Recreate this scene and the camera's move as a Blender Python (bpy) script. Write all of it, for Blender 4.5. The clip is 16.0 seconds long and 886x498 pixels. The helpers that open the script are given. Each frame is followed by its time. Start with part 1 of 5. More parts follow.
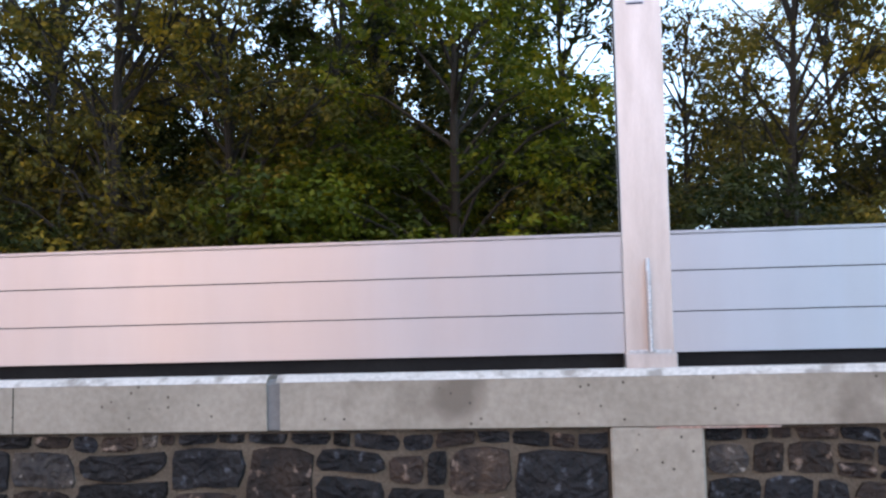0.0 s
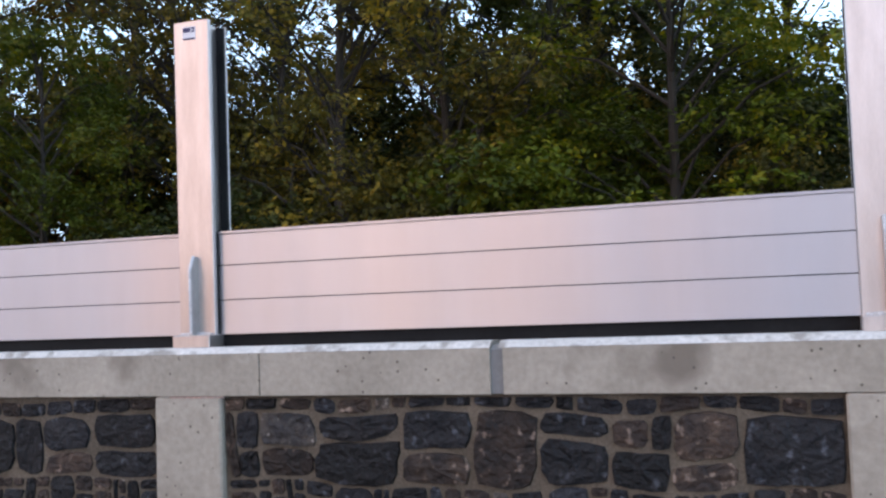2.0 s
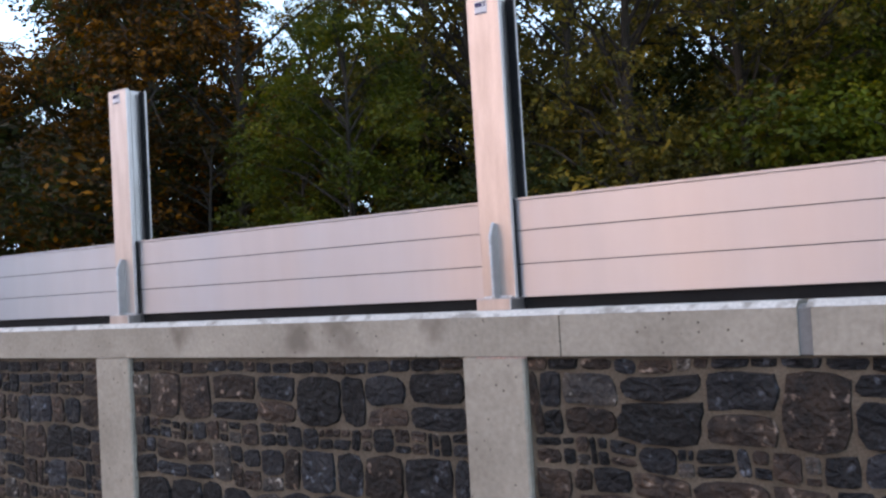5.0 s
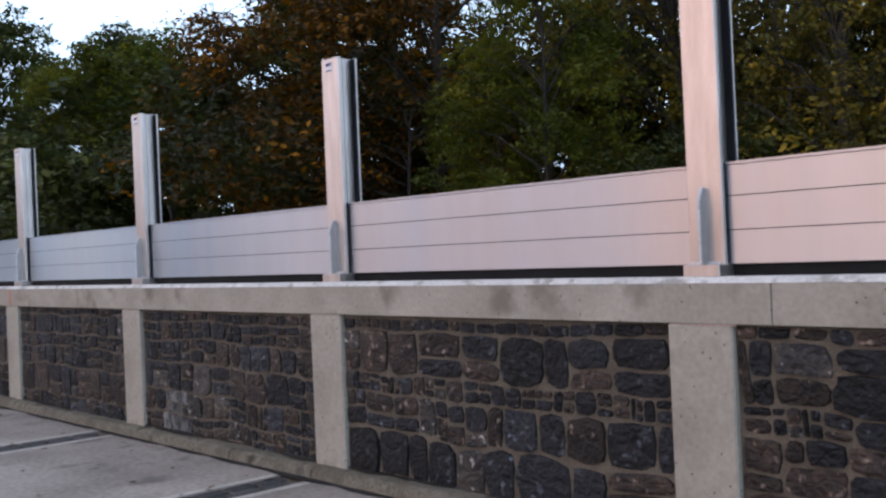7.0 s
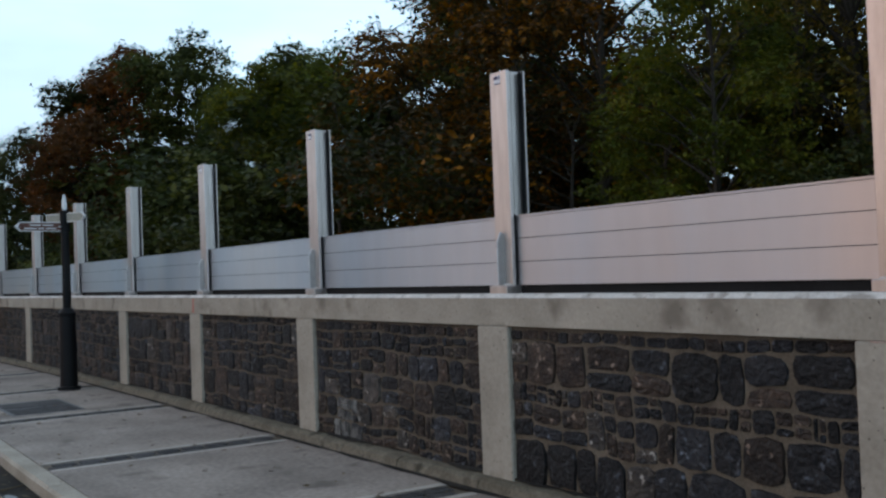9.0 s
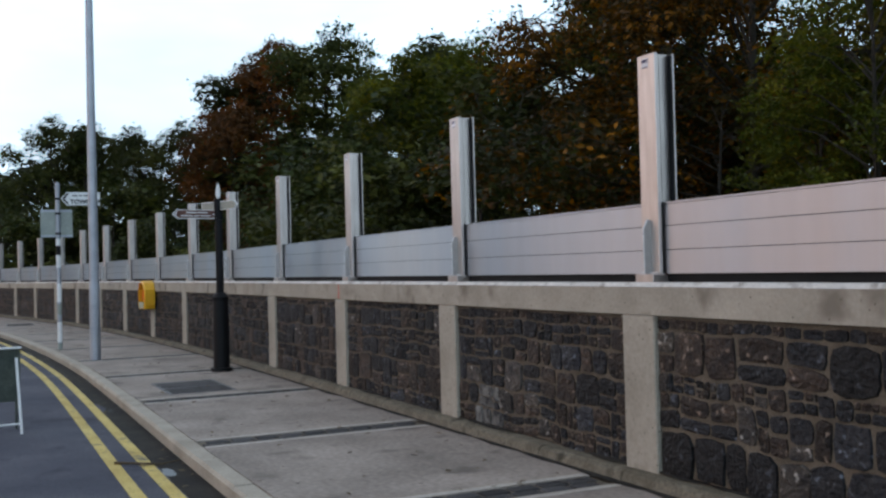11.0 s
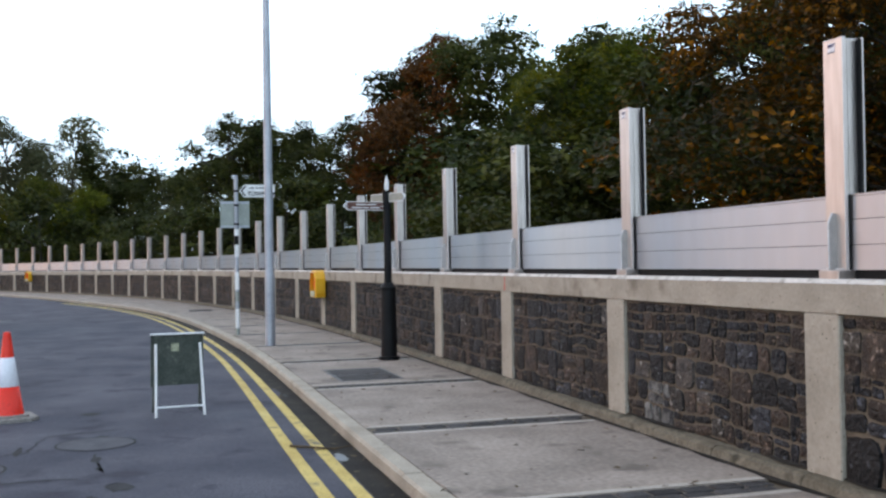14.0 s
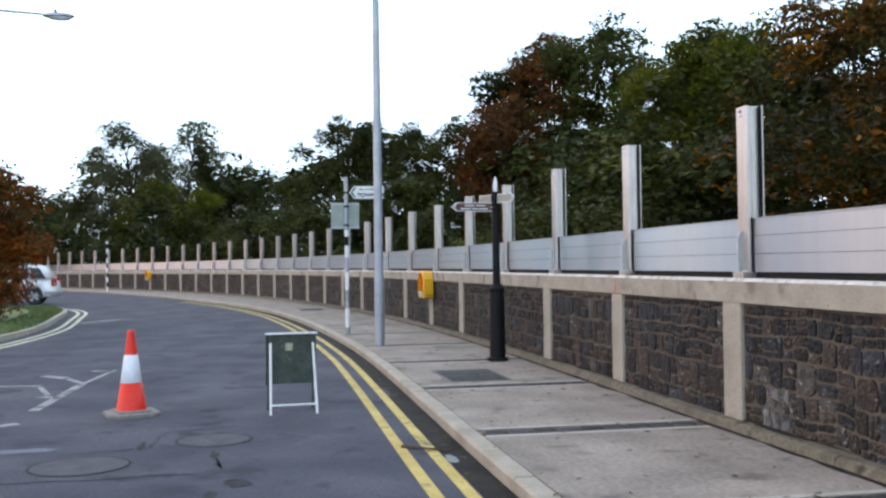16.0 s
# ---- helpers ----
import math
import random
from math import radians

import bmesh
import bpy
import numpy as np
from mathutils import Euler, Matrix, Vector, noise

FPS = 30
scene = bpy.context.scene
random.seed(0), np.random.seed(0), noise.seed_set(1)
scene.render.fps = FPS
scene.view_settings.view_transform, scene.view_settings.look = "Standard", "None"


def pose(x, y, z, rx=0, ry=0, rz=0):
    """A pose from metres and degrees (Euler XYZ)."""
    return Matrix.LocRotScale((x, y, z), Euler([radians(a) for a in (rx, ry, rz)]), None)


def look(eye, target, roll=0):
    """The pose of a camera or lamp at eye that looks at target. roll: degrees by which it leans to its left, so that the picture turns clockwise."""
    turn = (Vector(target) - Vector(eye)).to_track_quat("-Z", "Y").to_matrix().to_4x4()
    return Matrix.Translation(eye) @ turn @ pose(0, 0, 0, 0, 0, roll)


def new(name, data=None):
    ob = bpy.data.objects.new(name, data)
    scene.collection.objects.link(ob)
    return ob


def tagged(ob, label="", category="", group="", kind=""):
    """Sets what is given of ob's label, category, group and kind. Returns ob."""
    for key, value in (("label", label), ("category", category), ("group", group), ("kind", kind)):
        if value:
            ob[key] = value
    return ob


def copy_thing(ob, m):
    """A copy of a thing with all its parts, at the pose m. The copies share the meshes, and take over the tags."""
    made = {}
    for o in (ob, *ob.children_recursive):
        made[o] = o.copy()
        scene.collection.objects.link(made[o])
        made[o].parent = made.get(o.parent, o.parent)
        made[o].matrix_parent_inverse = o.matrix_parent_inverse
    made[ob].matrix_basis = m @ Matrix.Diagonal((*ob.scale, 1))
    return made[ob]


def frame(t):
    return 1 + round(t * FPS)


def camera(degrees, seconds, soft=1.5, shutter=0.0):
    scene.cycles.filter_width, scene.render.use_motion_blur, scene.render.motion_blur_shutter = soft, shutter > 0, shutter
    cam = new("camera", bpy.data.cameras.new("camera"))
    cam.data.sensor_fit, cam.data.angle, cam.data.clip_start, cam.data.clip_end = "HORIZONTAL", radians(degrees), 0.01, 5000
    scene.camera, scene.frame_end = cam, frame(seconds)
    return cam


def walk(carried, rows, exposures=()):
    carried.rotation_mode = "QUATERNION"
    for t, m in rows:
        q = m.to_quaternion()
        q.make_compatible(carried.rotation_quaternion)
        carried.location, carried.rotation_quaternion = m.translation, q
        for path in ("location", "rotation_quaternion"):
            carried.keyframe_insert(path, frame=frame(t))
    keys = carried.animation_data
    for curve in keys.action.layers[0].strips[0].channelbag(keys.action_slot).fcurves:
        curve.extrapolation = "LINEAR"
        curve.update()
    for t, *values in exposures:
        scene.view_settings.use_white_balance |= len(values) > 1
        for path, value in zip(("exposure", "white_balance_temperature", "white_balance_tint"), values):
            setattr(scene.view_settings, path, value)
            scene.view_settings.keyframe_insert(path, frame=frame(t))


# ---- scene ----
# ---------------------------------------------------------------- camera
cam = camera(47.86, 16.0, soft=2.5)
# seconds, x, y, z, yaw, pitch, roll
PATH = [
    (0.0, 0.052, 0.136, 1.366, 6.76, 5.01, 1.35), (0.5, 0.054, 0.128, 1.366, 9.92, 4.96, 1.53),
    (1.0, 0.056, 0.119, 1.365, 12.93, 5.24, 1.39), (1.5, 0.058, 0.111, 1.365, 16.18, 4.15, 1.36),
    (2.0, 0.060, 0.103, 1.364, 19.31, 3.44, 2.07), (2.5, 0.063, 0.095, 1.364, 21.85, 2.69, 2.52),
    (3.0, 0.065, 0.086, 1.364, 24.56, 2.49, 2.48), (3.5, 0.068, 0.078, 1.363, 27.36, 2.58, 2.92),
    (4.0, 0.070, 0.070, 1.363, 30.28, 2.32, 3.09), (6.5, 0.059, -0.012, 1.383, 44.20, 0.95, 2.70),
    (7.0, 0.057, -0.028, 1.387, 46.98, 0.27, 2.45), (7.5, 0.055, -0.044, 1.391, 49.62, 0.75, 2.89),
    (8.0, 0.053, -0.061, 1.395, 51.82, 1.25, 2.79), (8.5, 0.043, -0.062, 1.390, 54.18, 1.00, 2.70),
    (9.0, 0.034, -0.063, 1.385, 56.19, 1.36, 2.11), (9.5, 0.024, -0.063, 1.380, 58.73, 1.38, 1.99),
    (12.0, -0.022, -0.067, 1.357, 67.02, 1.34, 1.37), (12.5, -0.027, -0.075, 1.361, 68.72, 1.62, 1.53),
    (13.0, -0.033, -0.082, 1.365, 70.67, 1.58, 1.59), (13.5, -0.038, -0.091, 1.369, 72.16, 1.53, 1.45),
    (14.0, -0.044, -0.099, 1.373, 73.48, 0.77, 0.94), (14.5, -0.049, -0.106, 1.378, 75.10, 0.70, 1.02),
    (15.0, -0.056, -0.115, 1.382, 76.29, 0.53, 0.96), (15.5, -0.061, -0.123, 1.386, 78.10, 0.68, 1.11),
    (16.0, -0.067, -0.132, 1.390, 79.55, 0.86, 0.81),
]
EXPOSURES = [(0.0, -0.26, 7250, 37), (4.0, -0.46, 7350, 38), (6.5, -0.56, 7550, 40), (7.2, -0.76, 7600, 41), (9.0, -1.30, 7600, 30), (12.5, -0.70, 8300, 36), (16.0, -0.28, 8250, 36)]
walk(cam, [(t, pose(x, y, z, 90 + p, r, yaw)) for t, x, y, z, yaw, p, r in PATH], EXPOSURES)

# ---------------------------------------------------------------- light
SUN_AZ, SUN_EL = 206.0, 24.0        # compass from +y, clockwise; degrees above the horizon
world = bpy.data.worlds.new("world")
scene.world = world
world.use_nodes = True
wt = world.node_tree
sky = wt.nodes.new("ShaderNodeTexSky")
sky.sky_type = "NISHITA"
sky.sun_disc = False
sky.sun_elevation, sky.sun_rotation = radians(SUN_EL), radians(SUN_AZ)
sky.air_density, sky.dust_density, sky.ozone_density = 1.0, 2.0, 1.0
# a thin bright overcast over the whole sky, broken softly into streaks
coord = wt.nodes.new("ShaderNodeTexCoord")
flat = wt.nodes.new("ShaderNodeMapping")
flat.inputs["Scale"].default_value = (1.0, 1.0, 3.5)
cloud = wt.nodes.new("ShaderNodeTexNoise")
cloud.inputs["Scale"].default_value, cloud.inputs["Detail"].default_value = 1.7, 6
cover_range = wt.nodes.new("ShaderNodeMapRange")
cover_range.inputs["From Min"].default_value, cover_range.inputs["From Max"].default_value = 0.35, 0.65
cover_range.inputs["To Min"].default_value, cover_range.inputs["To Max"].default_value = 0.55, 0.98
veil = wt.nodes.new("ShaderNodeMix")
veil.data_type = "RGBA"
# the evening glow round the sun warms the veil; away from it the sky is bluer
toward = wt.nodes.new("ShaderNodeVectorMath")
toward.operation = "DOT_PRODUCT"
toward.inputs[1].default_value = (math.sin(radians(SUN_AZ)), math.cos(radians(SUN_AZ)), 0.0)
glow = wt.nodes.new("ShaderNodeMapRange")
glow.interpolation_type = "SMOOTHSTEP"
glow.inputs["From Min"].default_value, glow.inputs["From Max"].default_value = 0.55, 1.0
veil_colour = wt.nodes.new("ShaderNodeMix")
veil_colour.data_type = "RGBA"
veil_colour.inputs["A"].default_value, veil_colour.inputs["B"].default_value = (15.8, 29.5, 38.5, 1), (9.0, 11.0, 12.6, 1)
wt.links.new(coord.outputs["Generated"], toward.inputs[0])
wt.links.new(toward.outputs["Value"], glow.inputs["Value"])
wt.links.new(glow.outputs[0], veil_colour.inputs["Factor"])
wt.links.new(veil_colour.outputs["Result"], veil.inputs["B"])
wt.links.new(coord.outputs["Generated"], flat.inputs["Vector"])
wt.links.new(flat.outputs[0], cloud.inputs["Vector"])
wt.links.new(cloud.outputs["Fac"], cover_range.inputs["Value"])
height = wt.nodes.new("ShaderNodeSeparateXYZ")
thin = wt.nodes.new("ShaderNodeMapRange")
thin.interpolation_type = "SMOOTHSTEP"
thin.inputs["From Min"].default_value, thin.inputs["From Max"].default_value = 0.22, 0.85
thin.inputs["To Min"].default_value, thin.inputs["To Max"].default_value = 1.0, 0.45
cover = wt.nodes.new("ShaderNodeMath")
cover.operation = "MULTIPLY"
wt.links.new(coord.outputs["Generated"], height.inputs[0])
wt.links.new(height.outputs["Z"], thin.inputs["Value"])
wt.links.new(cover_range.outputs[0], cover.inputs[0])
wt.links.new(thin.outputs[0], cover.inputs[1])
wt.links.new(cover.outputs[0], veil.inputs["Factor"])
lift = wt.nodes.new("ShaderNodeVectorMath")
lift.operation = "SCALE"
lift.inputs["Scale"].default_value = 1.4
wt.links.new(sky.outputs[0], lift.inputs[0])
wt.links.new(lift.outputs[0], veil.inputs["A"])
background = wt.nodes["Background"]
background.inputs["Strength"].default_value = 0.12
wt.links.new(veil.outputs["Result"], background.inputs[0])
sun = new("sun", bpy.data.lights.new("sun", "SUN"))
sun.data.energy, sun.data.angle, sun.data.color = 0.5, radians(75), (1.0, 0.76, 0.68)
sd = Vector((math.sin(radians(SUN_AZ)) * math.cos(radians(SUN_EL)), math.cos(radians(SUN_AZ)) * math.cos(radians(SUN_EL)), math.sin(radians(SUN_EL))))
sun.matrix_world = look(sd * 50, (0, 0, 0))


# ---------------------------------------------------------------- materials
def material(name, c1, c2, rough=0.8, metal=0.0, scale=6.0, fine=60.0, bump=0.2, stretch=(1, 1, 1), rand="", spread=0.25, depth=0.01, stain=None, fine_mix=0.35, pits=False, spec=0.5):
    """Two-scale mottled surface. rand: 'object' or 'island' shifts the colour from piece to piece."""
    m = bpy.data.materials.new(name)
    m.use_nodes = True
    nt = m.node_tree
    n, l = nt.nodes, nt.links
    bs = n["Principled BSDF"]
    co = n.new("ShaderNodeTexCoord")
    mp = n.new("ShaderNodeMapping")
    mp.inputs["Scale"].default_value = stretch
    l.new(co.outputs["Object"], mp.inputs["Vector"])
    vec = mp.outputs[0]
    rnd = None
    if rand:
        src = n.new("ShaderNodeNewGeometry" if rand == "island" else "ShaderNodeObjectInfo")
        if rand == "place":
            dot = n.new("ShaderNodeVectorMath")
            dot.operation = "LENGTH"
            l.new(src.outputs["Location"], dot.inputs[0])
            rnd = dot.outputs["Value"]
        else:
            rnd = src.outputs["Random" if rand == "object" else "Random Per Island"]
        ad = n.new("ShaderNodeVectorMath")
        ad.operation = "ADD"
        mu = n.new("ShaderNodeMath")
        mu.operation = "MULTIPLY"
        mu.inputs[1].default_value = 37.0
        l.new(rnd, mu.inputs[0])
        l.new(vec, ad.inputs[0])
        l.new(mu.outputs[0], ad.inputs[1])
        vec = ad.outputs[0]
    big, small = n.new("ShaderNodeTexNoise"), n.new("ShaderNodeTexNoise")
    for t, sc, det in ((big, scale, 4), (small, fine, 5)):
        t.inputs["Scale"].default_value, t.inputs["Detail"].default_value = sc, det
        l.new(vec, t.inputs["Vector"])
    ramp = n.new("ShaderNodeMapRange")
    ramp.inputs["From Min"].default_value, ramp.inputs["From Max"].default_value = 0.3, 0.7
    l.new(big.outputs["Fac"], ramp.inputs["Value"])
    mix = n.new("ShaderNodeMix")
    mix.data_type = "RGBA"
    mix.inputs["A"].default_value, mix.inputs["B"].default_value = (*c1, 1), (*c2, 1)
    l.new(ramp.outputs[0], mix.inputs["Factor"])
    colour = mix.outputs["Result"]
    r2 = n.new("ShaderNodeMapRange")
    r2.inputs["To Min"].default_value, r2.inputs["To Max"].default_value = 1 - fine_mix, 1 + fine_mix
    r2.inputs["From Min"].default_value, r2.inputs["From Max"].default_value = 0.25, 0.75
    l.new(small.outputs["Fac"], r2.inputs["Value"])
    hs = n.new("ShaderNodeHueSaturation")
    l.new(colour, hs.inputs["Color"])
    value = r2.outputs[0]
    if rnd is not None and rand != "place":
        r3 = n.new("ShaderNodeMapRange")
        r3.inputs["To Min"].default_value, r3.inputs["To Max"].default_value = 1 - spread, 1 + spread
        l.new(rnd, r3.inputs["Value"])
        mm = n.new("ShaderNodeMath")
        mm.operation = "MULTIPLY"
        l.new(value, mm.inputs[0])
        l.new(r3.outputs[0], mm.inputs[1])
        value = mm.outputs[0]
    l.new(value, hs.inputs["Value"])
    colour = hs.outputs[0]
    if stain:
        st = n.new("ShaderNodeTexNoise")
        st.inputs["Scale"].default_value, st.inputs["Detail"].default_value = stain[1], 3
        l.new(vec, st.inputs["Vector"])
        sr = n.new("ShaderNodeMapRange")
        sr.inputs["From Min"].default_value, sr.inputs["From Max"].default_value = stain[2], stain[2] + 0.12
        l.new(st.outputs["Fac"], sr.inputs["Value"])
        sm = n.new("ShaderNodeMix")
        sm.data_type = "RGBA"
        sm.inputs["B"].default_value = (*stain[0], 1)
        l.new(sr.outputs[0], sm.inputs["Factor"])
        l.new(colour, sm.inputs["A"])
        colour = sm.outputs["Result"]
    if pits:
        # small air holes and dark specks
        vo = n.new("ShaderNodeTexVoronoi")
        vo.inputs["Scale"].default_value = 26
        l.new(vec, vo.inputs["Vector"])
        pr = n.new("ShaderNodeMapRange")
        pr.inputs["From Min"].default_value, pr.inputs["From Max"].default_value = 0.10, 0.16
        pr.inputs["To Min"].default_value, pr.inputs["To Max"].default_value = 1.0, 0.0
        l.new(vo.outputs["Distance"], pr.inputs["Value"])
        pk = n.new("ShaderNodeMath")
        pk.operation = "GREATER_THAN"
        pk.inputs[1].default_value = 0.62
        sep = n.new("ShaderNodeSeparateColor")
        l.new(vo.outputs["Color"], sep.inputs[0])
        l.new(sep.outputs[0], pk.inputs[0])
        pm = n.new("ShaderNodeMath")
        pm.operation = "MULTIPLY"
        l.new(pr.outputs[0], pm.inputs[0])
        l.new(pk.outputs[0], pm.inputs[1])
        px = n.new("ShaderNodeMix")
        px.data_type = "RGBA"
        px.inputs["B"].default_value = (*[c * 0.35 for c in c1], 1)
        l.new(pm.outputs[0], px.inputs["Factor"])
        l.new(colour, px.inputs["A"])
        colour = px.outputs["Result"]
    l.new(colour, bs.inputs["Base Color"])
    bs.inputs["Roughness"].default_value, bs.inputs["Metallic"].default_value = rough, metal
    bs.inputs["Specular IOR Level"].default_value = spec
    if bump:
        bp = n.new("ShaderNodeBump")
        bp.inputs["Strength"].default_value, bp.inputs["Distance"].default_value = bump, depth
        l.new(small.outputs["Fac"], bp.inputs["Height"])
        l.new(bp.outputs[0], bs.inputs["Normal"])
    return m


def stone_material(name, rand):
    """Split basalt and brown rubble: each stone takes its own tint."""
    m = material(name, (0.008, 0.0085, 0.0105), (0.031, 0.027, 0.0245), 0.6, 0, 11, 40, 1.0, rand=rand, spread=0.45, depth=0.02, stain=((0.16, 0.16, 0.16), 22, 0.61), fine_mix=0.5, spec=0.28)
    n, l = m.node_tree.nodes, m.node_tree.links
    bs = n["Principled BSDF"]
    old = bs.inputs["Base Color"].links[0].from_socket
    src = n.new("ShaderNodeObjectInfo" if rand == "object" else "ShaderNodeNewGeometry")
    wh = n.new("ShaderNodeTexWhiteNoise")
    wh.noise_dimensions = "1D"
    l.new(src.outputs["Random" if rand == "object" else "Random Per Island"], wh.inputs["W"])
    ramp = n.new("ShaderNodeValToRGB")
    ramp.color_ramp.interpolation = "CONSTANT"
    e = ramp.color_ramp.elements
    e[0].position, e[0].color = 0.0, (0.50, 0.56, 0.68, 1)
    e[1].position, e[1].color = 0.34, (1.55, 1.1, 0.88, 1)
    for p, c in ((0.54, (0.32, 0.34, 0.40, 1)), (0.70, (1.7, 1.25, 1.0, 1)), (0.87, (1.0, 1.15, 1.4, 1)), (0.95, (2.5, 2.3, 2.1, 1))):
        x = e.new(p)
        x.color = c
    l.new(wh.outputs["Value"], ramp.inputs[0])
    mx = n.new("ShaderNodeMix")
    mx.data_type, mx.blend_type = "RGBA", "MULTIPLY"
    mx.inputs["Factor"].default_value = 1.0
    l.new(old, mx.inputs["A"])
    l.new(ramp.outputs[0], mx.inputs["B"])
    l.new(mx.outputs["Result"], bs.inputs["Base Color"])
    return m


def leaf_material(name, colours, spread=0.35):
    m = bpy.data.materials.new(name)
    m.use_nodes = True
    n, l = m.node_tree.nodes, m.node_tree.links
    bs = n["Principled BSDF"]
    geo = n.new("ShaderNodeNewGeometry")
    info = n.new("ShaderNodeObjectInfo")
    co = n.new("ShaderNodeTexCoord")
    no = n.new("ShaderNodeTexNoise")
    no.inputs["Scale"].default_value, no.inputs["Detail"].default_value = 0.45, 2
    l.new(co.outputs["Object"], no.inputs["Vector"])
    ad = n.new("ShaderNodeMath")
    ad.operation = "MULTIPLY_ADD"
    ad.inputs[1].default_value, ad.inputs[2].default_value = 0.45, -0.22
    l.new(geo.outputs["Random Per Island"], ad.inputs[0])
    a2 = n.new("ShaderNodeMath")
    a2.operation = "ADD"
    l.new(ad.outputs[0], a2.inputs[0])
    l.new(no.outputs["Fac"], a2.inputs[1])
    ramp = n.new("ShaderNodeValToRGB")
    e = ramp.color_ramp.elements
    e[0].position, e[0].color = 0.22, (*colours[0], 1)
    e[1].position, e[1].color = 0.78, (*colours[-1], 1)
    for i, c in enumerate(colours[1:-1]):
        x = e.new(0.22 + 0.56 * (i + 1) / (len(colours) - 1))
        x.color = (*c, 1)
    l.new(a2.outputs[0], ramp.inputs[0])
    hs = n.new("ShaderNodeHueSaturation")
    r3 = n.new("ShaderNodeMapRange")
    r3.inputs["To Min"].default_value, r3.inputs["To Max"].default_value = 1 - spread, 1 + spread
    l.new(info.outputs["Random"], r3.inputs["Value"])
    l.new(r3.outputs[0], hs.inputs["Value"])
    hs.inputs["Saturation"].default_value = 1.1
    l.new(ramp.outputs[0], hs.inputs["Color"])
    l.new(hs.outputs[0], bs.inputs["Base Color"])
    bs.inputs["Roughness"].default_value, bs.inputs["Specular IOR Level"].default_value = 0.6, 0.25
    tr = n.new("ShaderNodeBsdfTranslucent")
    l.new(hs.outputs[0], tr.inputs["Color"])
    ms = n.new("ShaderNodeMixShader")
    ms.inputs[0].default_value = 0.35
    l.new(bs.outputs[0], ms.inputs[1])
    l.new(tr.outputs[0], ms.inputs[2])
    l.new(ms.outputs[0], n["Material Output"].inputs[0])
    return m


